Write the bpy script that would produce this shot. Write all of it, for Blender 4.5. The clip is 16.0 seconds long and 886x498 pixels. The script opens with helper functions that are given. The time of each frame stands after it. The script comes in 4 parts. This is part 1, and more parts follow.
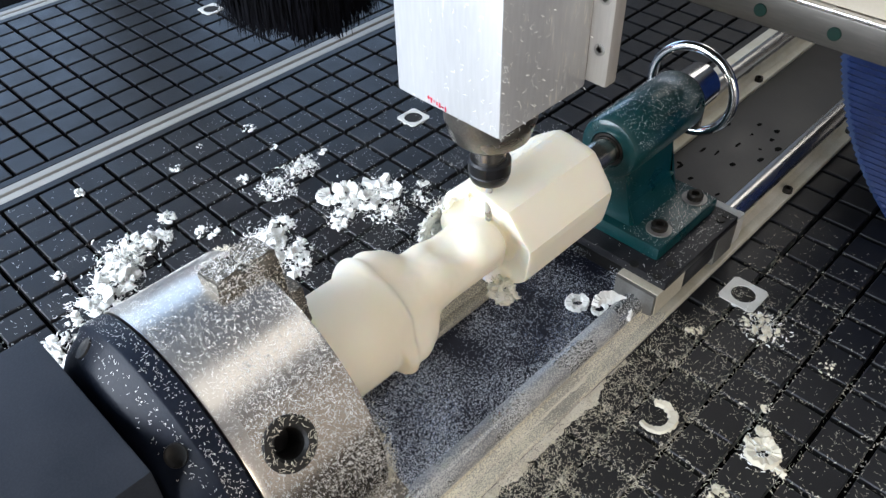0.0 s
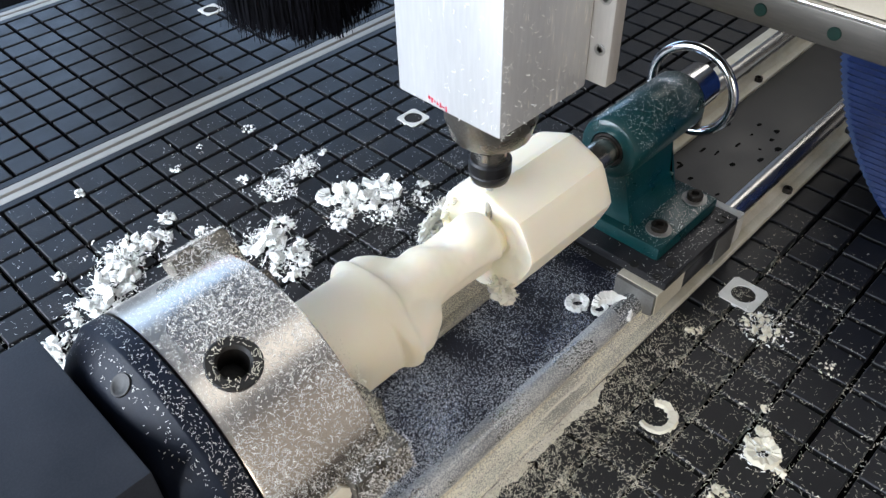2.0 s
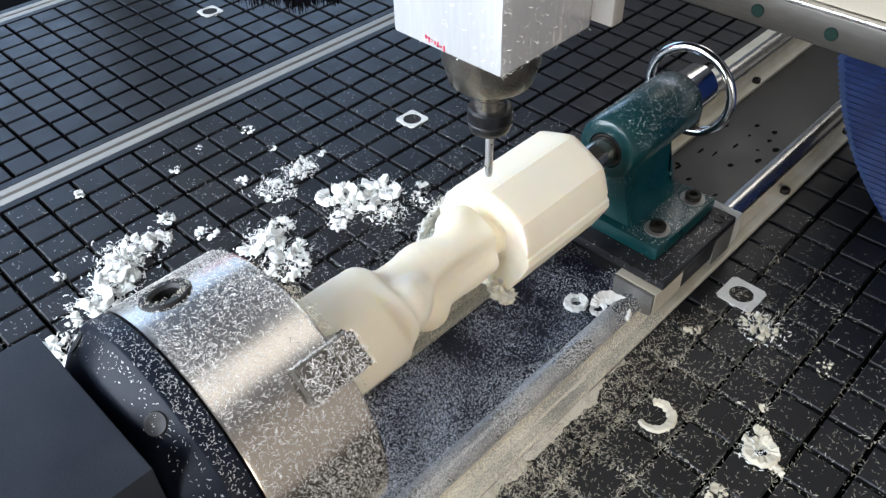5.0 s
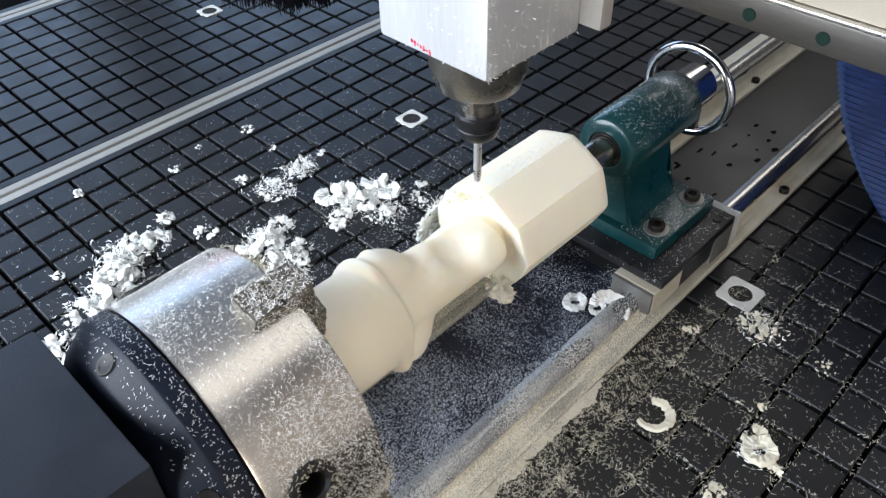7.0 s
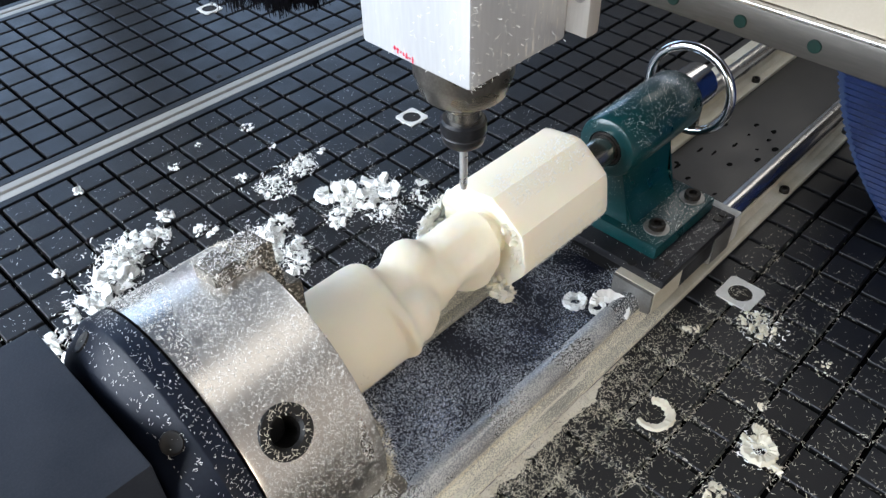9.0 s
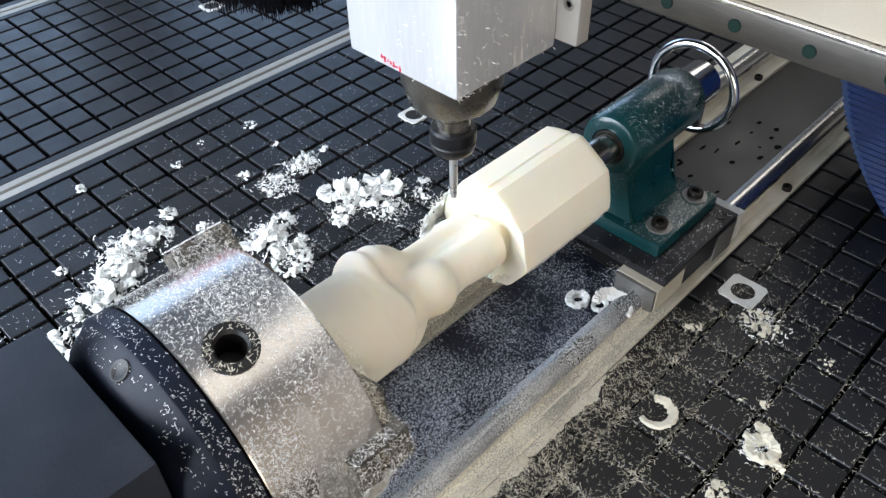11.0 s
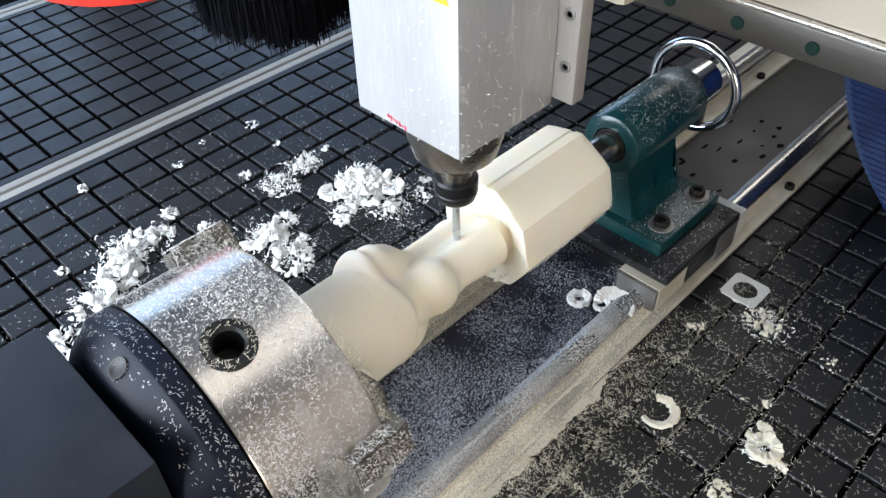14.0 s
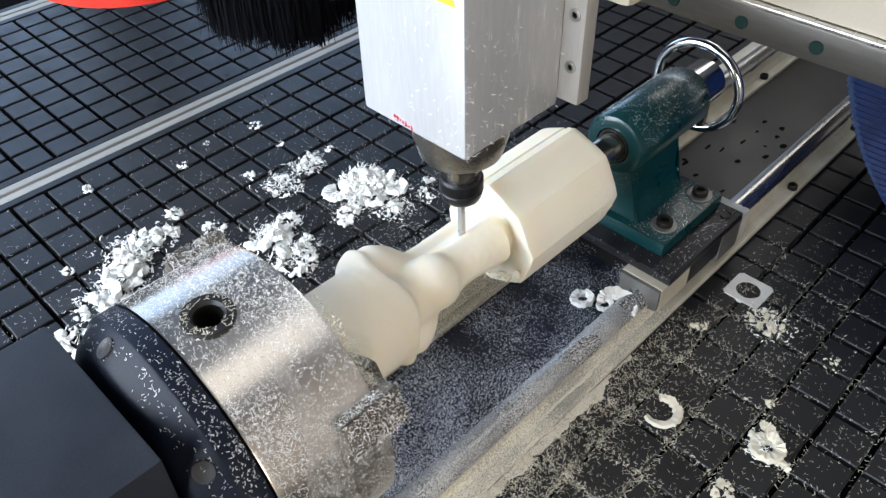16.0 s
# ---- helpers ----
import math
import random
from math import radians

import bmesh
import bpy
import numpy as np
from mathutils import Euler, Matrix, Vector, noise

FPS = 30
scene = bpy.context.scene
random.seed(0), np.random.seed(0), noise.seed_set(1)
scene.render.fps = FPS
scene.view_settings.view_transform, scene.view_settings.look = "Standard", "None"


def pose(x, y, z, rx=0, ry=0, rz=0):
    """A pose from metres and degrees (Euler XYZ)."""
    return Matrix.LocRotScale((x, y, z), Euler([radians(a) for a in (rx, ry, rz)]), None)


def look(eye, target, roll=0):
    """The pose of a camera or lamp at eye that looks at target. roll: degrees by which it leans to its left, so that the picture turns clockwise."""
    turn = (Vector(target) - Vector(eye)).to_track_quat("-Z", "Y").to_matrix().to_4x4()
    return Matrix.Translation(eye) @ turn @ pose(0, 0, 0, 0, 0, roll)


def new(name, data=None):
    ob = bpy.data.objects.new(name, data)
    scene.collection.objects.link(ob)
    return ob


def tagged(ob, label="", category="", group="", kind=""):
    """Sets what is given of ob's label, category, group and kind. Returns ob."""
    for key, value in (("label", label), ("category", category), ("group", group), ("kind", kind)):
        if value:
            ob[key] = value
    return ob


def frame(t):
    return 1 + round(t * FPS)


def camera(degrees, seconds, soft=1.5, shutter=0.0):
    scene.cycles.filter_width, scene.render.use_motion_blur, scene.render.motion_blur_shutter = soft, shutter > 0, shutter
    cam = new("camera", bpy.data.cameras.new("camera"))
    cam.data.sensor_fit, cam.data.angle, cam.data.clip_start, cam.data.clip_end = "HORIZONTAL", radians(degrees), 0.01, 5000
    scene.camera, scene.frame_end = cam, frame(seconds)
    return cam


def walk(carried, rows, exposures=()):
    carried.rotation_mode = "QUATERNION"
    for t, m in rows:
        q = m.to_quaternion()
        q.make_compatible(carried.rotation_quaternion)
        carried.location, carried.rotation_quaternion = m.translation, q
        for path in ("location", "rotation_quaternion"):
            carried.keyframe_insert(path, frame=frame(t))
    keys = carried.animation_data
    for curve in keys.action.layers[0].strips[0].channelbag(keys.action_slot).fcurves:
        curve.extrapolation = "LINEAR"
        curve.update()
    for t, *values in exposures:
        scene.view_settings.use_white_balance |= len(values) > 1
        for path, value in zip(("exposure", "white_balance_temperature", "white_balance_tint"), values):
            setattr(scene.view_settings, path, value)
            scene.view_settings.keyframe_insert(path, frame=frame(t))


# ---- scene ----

# Lengths are in table pitches: one square of the grooved table is U metres.
# x runs along the rotary axis, y across the table, z up; the table top is z = 0.
U = 0.04
AX = 3.73                      # height of the rotary axis

# ---- camera ----
cam = camera(58.15, 16.0, soft=1.4)
walk(cam, [
    (0.0, pose(-0.13636, -0.30108, 0.55020, 47.8146, 1.1342, -45.6161)),
    (0.5, pose(-0.13593, -0.30090, 0.55100, 47.7467, 1.1459, -45.6221)),
    (1.0, pose(-0.13623, -0.30086, 0.55091, 47.7640, 1.1325, -45.6334)),
    (1.5, pose(-0.13640, -0.30102, 0.55058, 47.8006, 1.1428, -45.6391)),
    (2.0, pose(-0.13638, -0.30133, 0.55043, 47.8318, 1.1743, -45.6370)),
    (2.5, pose(-0.13655, -0.30152, 0.55031, 47.8723, 1.1913, -45.6323)),
    (3.0, pose(-0.13677, -0.30170, 0.55013, 47.9140, 1.2072, -45.6441)),
    (3.5, pose(-0.13730, -0.30209, 0.55002, 47.9562, 1.2076, -45.6760)),
    (4.0, pose(-0.13794, -0.30217, 0.55054, 47.9504, 1.1854, -45.7270)),
    (6.5, pose(-0.14012, -0.30439, 0.54925, 48.1134, 1.0533, -45.7344)),
    (7.0, pose(-0.13942, -0.30430, 0.54934, 48.0541, 1.0757, -45.7230)),
    (7.5, pose(-0.13954, -0.30411, 0.54943, 48.0231, 1.0418, -45.7080)),
    (8.0, pose(-0.13995, -0.30357, 0.54963, 47.9843, 0.9698, -45.6990)),
    (8.5, pose(-0.14010, -0.30301, 0.54971, 47.9461, 0.9136, -45.6968)),
    (9.0, pose(-0.13990, -0.30279, 0.54947, 47.9320, 0.8919, -45.6890)),
    (11.5, pose(-0.14083, -0.30152, 0.55057, 47.6882, 0.9772, -45.5859)),
    (12.0, pose(-0.14056, -0.30142, 0.55047, 47.6771, 1.0206, -45.5590)),
    (12.5, pose(-0.13968, -0.30200, 0.55000, 47.6805, 1.0952, -45.5104)),
    (13.0, pose(-0.13920, -0.30252, 0.54947, 47.6986, 1.1411, -45.4827)),
    (13.5, pose(-0.13910, -0.30269, 0.54919, 47.7122, 1.1541, -45.4745)),
    (14.0, pose(-0.13924, -0.30252, 0.54929, 47.7067, 1.1458, -45.4890)),
    (14.5, pose(-0.13967, -0.30210, 0.54965, 47.6903, 1.1202, -45.5264)),
    (15.0, pose(-0.13994, -0.30205, 0.54988, 47.6839, 1.1093, -45.5454)),
    (15.5, pose(-0.14011, -0.30251, 0.55002, 47.6892, 1.1153, -45.5463)),
    (16.0, pose(-0.14092, -0.30381, 0.55010, 47.7848, 1.3040, -45.3353)),
], exposures=[(0.0, 0.06), (16.0, 0.06)])

# ---- world and light ----
world = bpy.data.worlds.new("daylight")
scene.world = world
world.use_nodes = True
wn = world.node_tree
sky = wn.nodes.new("ShaderNodeTexSky")
sky.sky_type = 'NISHITA'
sky.sun_disc = False
sky.sun_elevation = radians(40)
sky.sun_rotation = radians(-60)
wn.links.new(sky.outputs[0], wn.nodes["Background"].inputs[0])
wn.nodes["Background"].inputs[1].default_value = 0.12


def area_lamp(name, eye, target, w, h, power, color):
    lamp = bpy.data.lights.new(name, 'AREA')
    lamp.shape, lamp.size, lamp.size_y, lamp.energy, lamp.color = 'RECTANGLE', w, h, power, color
    ob = new(name, lamp)
    ob.matrix_world = look(eye, target)
    return ob


# daylight in the west and north openings, and two tube fittings under the ceiling
area_lamp("window_daylight_west", (-1.28, 0.5, 0.68), (0.3, 0.1, 0.15), 2.2, 1.3, 102, (0.78, 0.87, 1.0))
area_lamp("window_daylight_north", (1.3, 3.35, 1.2), (1.3, 0.3, 0.9), 5.4, 1.7, 62, (0.46, 0.66, 1.0))
# added warm fill lamp for the near sides, no window known there
area_lamp("south_fill", (-0.85, -2.15, 0.62), (-0.1, 0.0, 0.15), 1.0, 0.9, 18, (1.0, 0.88, 0.74))
area_lamp("ceiling_tube_near", (0.65, -0.62, 2.4), (0.65, -0.62, 0.0), 2.0, 1.0, 9, (1.0, 0.97, 0.93))
area_lamp("ceiling_tube_far", (3.1, 0.7, 2.4), (2.6, 0.5, 0.0), 1.2, 1.6, 12, (1.0, 0.95, 0.88))


# ---- materials ----
def mat(name, c1, c2, rough=(0.4, 0.6), metal=0.0, scale=40.0, fine=500.0, bump=0.1, vary=0.0,
        dust=None, dust_amount=0.5, dust_scale=900.0, island=0.0, spec=0.5, stretch=None, coat=0.0, glow=0.0, world_space=False):
    """Two shades mixed by a broad and a fine grain; optional specks of dust with a shape of their own."""
    m = bpy.data.materials.new(name)
    m.use_nodes = True
    nt = m.node_tree
    n, link = nt.nodes, nt.links.new
    b = n["Principled BSDF"]
    tc = n.new("ShaderNodeTexCoord")
    where = tc.outputs["Object"]
    if world_space:
        where = n.new("ShaderNodeNewGeometry").outputs["Position"]
    if stretch:
        mp = n.new("ShaderNodeMapping")
        mp.inputs["Scale"].default_value = stretch
        link(where, mp.inputs[0])
        where = mp.outputs[0]

    def noise_tex(s, detail):
        t = n.new("ShaderNodeTexNoise")
        t.inputs["Scale"].default_value = s
        t.inputs["Detail"].default_value = detail
        link(where, t.inputs["Vector"])
        return t.outputs["Fac"]

    def ramp(src, lo, hi, a, z):
        r = n.new("ShaderNodeMapRange")
        r.inputs["From Min"].default_value, r.inputs["From Max"].default_value = lo, hi
        r.inputs["To Min"].default_value, r.inputs["To Max"].default_value = a, z
        link(src, r.inputs["Value"])
        return r.outputs[0]

    broad, grain = noise_tex(scale, 4.0), noise_tex(fine, 3.0)
    mix = n.new("ShaderNodeMix")
    mix.data_type = 'RGBA'
    mix.inputs[6].default_value, mix.inputs[7].default_value = (*c1, 1), (*c2, 1)
    add = n.new("ShaderNodeMath")
    add.operation = 'ADD'
    add.use_clamp = True
    link(ramp(broad, 0.35, 0.68, 0.0, 0.75), add.inputs[0])
    link(ramp(grain, 0.4, 0.7, 0.0, 0.3), add.inputs[1])
    link(add.outputs[0], mix.inputs[0])
    colour = mix.outputs[2]
    if vary or island:
        hsv = n.new("ShaderNodeHueSaturation")
        src = n.new("ShaderNodeObjectInfo").outputs["Random"] if vary else n.new("ShaderNodeNewGeometry").outputs["Random Per Island"]
        k = vary or island
        link(ramp(src, 0, 1, 1 - k, 1 + k), hsv.inputs["Value"])
        link(colour, hsv.inputs["Color"])
        colour = hsv.outputs[0]
    roughness = ramp(broad, 0.3, 0.7, rough[0], rough[1])
    metallic = None
    if dust:
        specks = noise_tex(dust_scale, 2.0)
        patches = noise_tex(scale * 0.7, 3.0)
        s = n.new("ShaderNodeMath")
        s.operation = 'MULTIPLY_ADD'
        link(patches, s.inputs[0])
        s.inputs[1].default_value = 0.45
        link(specks, s.inputs[2])
        edge = 0.92 - 0.35 * dust_amount
        fac = ramp(s.outputs[0], edge, edge + 0.07, 0.0, 1.0)
        over = n.new("ShaderNodeMix")
        over.data_type = 'RGBA'
        link(fac, over.inputs[0])
        link(colour, over.inputs[6])
        over.inputs[7].default_value = (*dust, 1)
        colour = over.outputs[2]
        rr = n.new("ShaderNodeMix")
        rr.data_type = 'FLOAT'
        link(fac, rr.inputs[0])
        link(roughness, rr.inputs[2])
        rr.inputs[3].default_value = 0.95
        roughness = rr.outputs[0]
        if metal:
            metallic = ramp(fac, 0, 1, metal, 0.0)
    link(colour, b.inputs["Base Color"])
    link(roughness, b.inputs["Roughness"])
    if metallic:
        link(metallic, b.inputs["Metallic"])
    else:
        b.inputs["Metallic"].default_value = metal
    b.inputs["Specular IOR Level"].default_value = spec
    b.inputs["Coat Weight"].default_value = coat
    if glow:
        b.inputs["Subsurface Weight"].default_value = glow
        b.inputs["Subsurface Radius"].default_value = (1.0, 0.75, 0.45)
        b.inputs["Subsurface Scale"].default_value = 0.008
    b.inputs["Coat Roughness"].default_value = 0.15
    if bump:
        bp = n.new("ShaderNodeBump")
        bp.inputs["Strength"].default_value = bump
        bp.inputs["Distance"].default_value = 0.002
        link(add.outputs[0], bp.inputs["Height"])
        link(bp.outputs[0], b.inputs["Normal"])
    return m


FOAM_DUST = (0.74, 0.72, 0.66)
M_BOARD = mat("board_black", (0.0015, 0.0015, 0.0015), (0.003, 0.003, 0.003), (0.8, 0.95), spec=0.03, scale=30, bump=0.05)
M_TILE = mat("phenolic_tile", (0.0050, 0.0053, 0.0063), (0.0086, 0.0089, 0.0103), (0.36, 0.50), spec=0.5, scale=28, fine=700, bump=0.12, vary=0.16,
             dust=(0.10, 0.098, 0.095), dust_amount=0.10, world_space=True)
M_TILE_FAR = mat("phenolic_tile_far", (0.0050, 0.0053, 0.0063), (0.0086, 0.0089, 0.0103), (0.36, 0.50), spec=0.5, scale=28, fine=700, bump=0.12, island=0.16, world_space=True)
M_STRIP = mat("extruded_aluminium", (0.34, 0.325, 0.295), (0.46, 0.44, 0.40), (0.45, 0.6), metal=0.45, scale=25, fine=900, bump=0.05, stretch=(0.15, 1, 1))
M_INSERT = mat("insert_plate", (0.66, 0.65, 0.60), (0.80, 0.79, 0.74), (0.45, 0.6), scale=60, bump=0.05)
M_HOLE = mat("hole_dark", (0.010, 0.009, 0.008), (0.022, 0.018, 0.014), (0.6, 0.8))
M_STEEL = mat("chuck_steel", (0.52, 0.475, 0.415), (0.64, 0.60, 0.545), (0.19, 0.32), metal=1.0, scale=9, fine=200, bump=0.02, stretch=(1, 0.3, 0.3))
M_FLANGE = mat("blackened_steel", (0.003, 0.0045, 0.009), (0.008, 0.011, 0.020), (0.34, 0.50), spec=0.14, scale=30, fine=500, bump=0.08)
M_HEAD = mat("headstock_paint", (0.019, 0.023, 0.031), (0.034, 0.039, 0.050), (0.5, 0.65), spec=0.2, scale=20, fine=800, bump=0.08)
M_SOCKET = mat("socket_black", (0.006, 0.006, 0.006), (0.02, 0.018, 0.016), (0.4, 0.6), metal=0.3)
M_JAW = mat("jaw_steel", (0.08, 0.073, 0.062), (0.24, 0.22, 0.19), (0.45, 0.7), metal=0.7, scale=60, fine=600, bump=0.25,
            dust=(0.54, 0.49, 0.40), dust_amount=0.28, dust_scale=700)
M_FOAM = mat("cream_foam", (0.85, 0.785, 0.625), (0.875, 0.82, 0.685), (0.85, 0.95), scale=18, fine=1500, bump=0.03, glow=0.5)
M_CHIP = mat("foam_chip", (0.80, 0.80, 0.76), (0.88, 0.88, 0.85), (0.85, 0.95), scale=80, fine=1200, bump=0.15)
# white foam dust with the sky's blue light put into its colour
M_DUST_BLUE = mat("foam_dust_sky_tint", (0.76, 0.80, 0.88), (0.86, 0.88, 0.92), (0.85, 0.95), scale=80, bump=0, island=0.35)
M_CHIP_WARM = mat("foam_chip_warm", (0.72, 0.66, 0.52), (0.80, 0.76, 0.63), (0.85, 0.95), scale=80, fine=1200, bump=0.15)
M_FIBRE = mat("foam_fibre", (0.76, 0.75, 0.71), (0.88, 0.87, 0.84), (0.85, 0.95), scale=80, bump=0, island=0.25)
M_HOUSING = mat("satin_aluminium", (0.50, 0.50, 0.50), (0.63, 0.63, 0.63), (0.34, 0.46), metal=0.5, scale=10, fine=400, bump=0.05, stretch=(1, 1, 0.12),
                dust=(0.72, 0.70, 0.66), dust_amount=0.03, dust_scale=600)
M_FLANGE_PALE = mat("flange_aluminium", (0.36, 0.335, 0.30), (0.47, 0.44, 0.40), (0.36, 0.5), metal=0.4, scale=10, fine=400, bump=0.05, stretch=(1, 1, 0.12))
M_NOSE = mat("turned_steel", (0.16, 0.145, 0.125), (0.30, 0.28, 0.25), (0.22, 0.38), metal=0.9, scale=20, fine=600, bump=0.04)
M_NUT = mat("black_oxide", (0.008, 0.008, 0.009), (0.02, 0.02, 0.022), (0.3, 0.42), metal=0.4, scale=60, bump=0.05)
M_CUTTER = mat("cutter_steel", (0.48, 0.48, 0.48), (0.62, 0.62, 0.62), (0.25, 0.35), metal=0.75, scale=60, bump=0.05)
M_CHROME = mat("chrome", (0.72, 0.73, 0.75), (0.78, 0.79, 0.80), (0.10, 0.17), metal=1.0, scale=40, bump=0.0)
M_SHAFT = mat("ground_shaft", (0.62, 0.61, 0.59), (0.70, 0.69, 0.67), (0.22, 0.32), metal=1.0, scale=30, bump=0.0, stretch=(0.1, 1, 1))
M_QUILL = mat("quill_steel", (0.38, 0.355, 0.32), (0.54, 0.51, 0.46), (0.22, 0.32), metal=1.0, scale=30, bump=0.0, stretch=(0.1, 1, 1))
M_GREEN = mat("green_enamel", (0.0, 0.029, 0.032), (0.001, 0.045, 0.049), (0.25, 0.38), scale=30, fine=400, bump=0.10, coat=0.4,
              dust=(0.50, 0.52, 0.50), dust_amount=0.02, dust_scale=700)
M_PLATE = mat("carriage_black", (0.012, 0.013, 0.016), (0.028, 0.028, 0.032), (0.3, 0.45), metal=0.4, scale=40, fine=500, bump=0.06)
M_BED = mat("bed_plate", (0.022, 0.0215, 0.021), (0.036, 0.034, 0.033), (0.32, 0.5), metal=0.2, scale=16, fine=600, bump=0.08)
# the dust specks carry blue skylight in their colour
M_BED_DUSTY = mat("bed_plate_dusty", (0.004, 0.0055, 0.014), (0.009, 0.011, 0.026), (0.35, 0.5), metal=0.1, scale=16, fine=600, bump=0.08,
                  dust=(0.42, 0.50, 0.70), dust_amount=0.09, dust_scale=1100)
M_RAIL = mat("rail_support", (0.60, 0.55, 0.42), (0.76, 0.72, 0.62), (0.4, 0.55), metal=0.3, scale=30, fine=500, bump=0.08)
M_RAIL_DUSTY = mat("rail_support_dusty", (0.30, 0.29, 0.26), (0.45, 0.43, 0.37), (0.6, 0.8), metal=0.2, scale=22, fine=500, bump=0.15,
                   dust=(0.76, 0.71, 0.57), dust_amount=0.64, dust_scale=1000)
M_SHAFT_DUSTY = mat("dusty_shaft", (0.24, 0.25, 0.26), (0.36, 0.37, 0.38), (0.2, 0.35), metal=0.9, scale=24, bump=0.05,
                    dust=(0.58, 0.58, 0.56), dust_amount=0.56, dust_scale=1000)
M_BLOCK = mat("bearing_block", (0.16, 0.155, 0.145), (0.28, 0.275, 0.26), (0.4, 0.55), metal=0.6, scale=40, bump=0.05)
M_PALE = mat("pale_end_seal", (0.55, 0.54, 0.50), (0.66, 0.65, 0.60), (0.5, 0.6), scale=40, bump=0.05)
M_DRIFT = mat("foam_dust_drift", (0.66, 0.61, 0.50), (0.80, 0.76, 0.66), (0.9, 1.0), scale=30, fine=700, bump=0.5,
              dust=(0.10, 0.095, 0.085), dust_amount=0.26, dust_scale=1100)
M_OIL = mat("oil_spot", (0.002, 0.002, 0.002), (0.004, 0.004, 0.003), (0.7, 0.8), spec=0.05, bump=0.0)
M_BOLT = mat("bolt_black", (0.01, 0.009, 0.008), (0.035, 0.03, 0.024), (0.3, 0.5), metal=0.6, bump=0.05)
M_WASHER = mat("washer", (0.30, 0.29, 0.27), (0.45, 0.44, 0.41), (0.35, 0.5), metal=0.8)
M_BEAM = mat("beam_aluminium", (0.070, 0.065, 0.058), (0.125, 0.115, 0.102), (0.36, 0.48), metal=0.85, scale=12, fine=500, bump=0.06, stretch=(1, 0.1, 1))
M_PANEL = mat("cream_panel", (0.42, 0.365, 0.28), (0.48, 0.43, 0.345), (0.4, 0.5), scale=10, bump=0.03)
M_DOT = mat("green_cap", (0.002, 0.014, 0.010), (0.003, 0.022, 0.015), (0.6, 0.7), spec=0.2, bump=0.0)
M_BLUE = mat("blue_bellows", (0.002, 0.010, 0.052), (0.004, 0.022, 0.105), (0.32, 0.5), scale=30, fine=400, bump=0.15)
M_BRISTLE = mat("black_bristle", (0.0015, 0.0015, 0.002), (0.004, 0.004, 0.006), (0.6, 0.7), spec=0.05, bump=0.0, island=0.4)
M_RED = mat("red_plastic", (0.52, 0.02, 0.01), (0.62, 0.035, 0.018), (0.3, 0.4), scale=20, bump=0.03)
M_REDINK = mat("red_ink", (0.55, 0.02, 0.06), (0.62, 0.04, 0.08), (0.5, 0.6), bump=0.0)
M_YELLOW = mat("warning_yellow", (0.75, 0.52, 0.02), (0.80, 0.58, 0.04), (0.4, 0.5), bump=0.0)
M_WALL = mat("workshop_wall", (0.09, 0.078, 0.066), (0.12, 0.104, 0.088), (0.8, 0.9), scale=3, fine=120, bump=0.05)
M_WALL_PALE = mat("pale_wall", (0.68, 0.57, 0.47), (0.76, 0.65, 0.55), (0.8, 0.9), scale=3, fine=120, bump=0.05)
M_CEILING = mat("ceiling_paint", (0.40, 0.42, 0.46), (0.46, 0.48, 0.52), (0.8, 0.9), scale=3, fine=120, bump=0.05)
M_FLOOR = mat("concrete_floor", (0.12, 0.105, 0.09), (0.18, 0.16, 0.14), (0.6, 0.8), scale=3, fine=90, bump=0.08)
M_FRAME = mat("machine_frame", (0.30, 0.30, 0.31), (0.38, 0.38, 0.39), (0.4, 0.55), scale=8, bump=0.04)


# ---- building helpers ----
def part(name, bm, material, parent=None, label="", smooth=35, at=None):
    """Links a bmesh, given in table pitches, as one mesh object under a thing or a part."""
    bmesh.ops.recalc_face_normals(bm, faces=bm.faces)
    bmesh.ops.scale(bm, vec=(U, U, U), verts=bm.verts)
    me = bpy.data.meshes.new(name)
    bm.to_mesh(me)
    bm.free()
    return finish(name, me, material, parent, label, smooth, at)


def finish(name, me, material, parent=None, label="", smooth=35, at=None):
    me.materials.append(material)
    if smooth:
        me.polygons.foreach_set("use_smooth", [True] * len(me.polygons))
        me.set_sharp_from_angle(angle=radians(smooth))
    ob = new(name, me)
    if parent:
        ob.parent = parent
    if at:
        ob.location = Vector(at) * U
    if label:
        ob["label"] = label
    return ob


def thing(name, x, y, z, label, category, group="", kind=""):
    ob = new(name)
    ob.empty_display_size = 0.01
    ob.location = Vector((x, y, z)) * U
    return tagged(ob, label, category, group, kind)


def box(x0, x1, y0, y1, z0, z1, bevel=0.03, bm=None):
    bm = bm or bmesh.new()
    made = bmesh.ops.create_cube(bm, size=1.0)["verts"]
    for v in made:
        v.co = Vector(((x0 + x1) / 2 + v.co.x * (x1 - x0), (y0 + y1) / 2 + v.co.y * (y1 - y0), (z0 + z1) / 2 + v.co.z * (z1 - z0)))
    if bevel:
        edges = list({e for v in made for e in v.link_edges})
        bmesh.ops.bevel(bm, geom=edges, offset=bevel, segments=2, affect='EDGES', profile=0.6)
    return bm


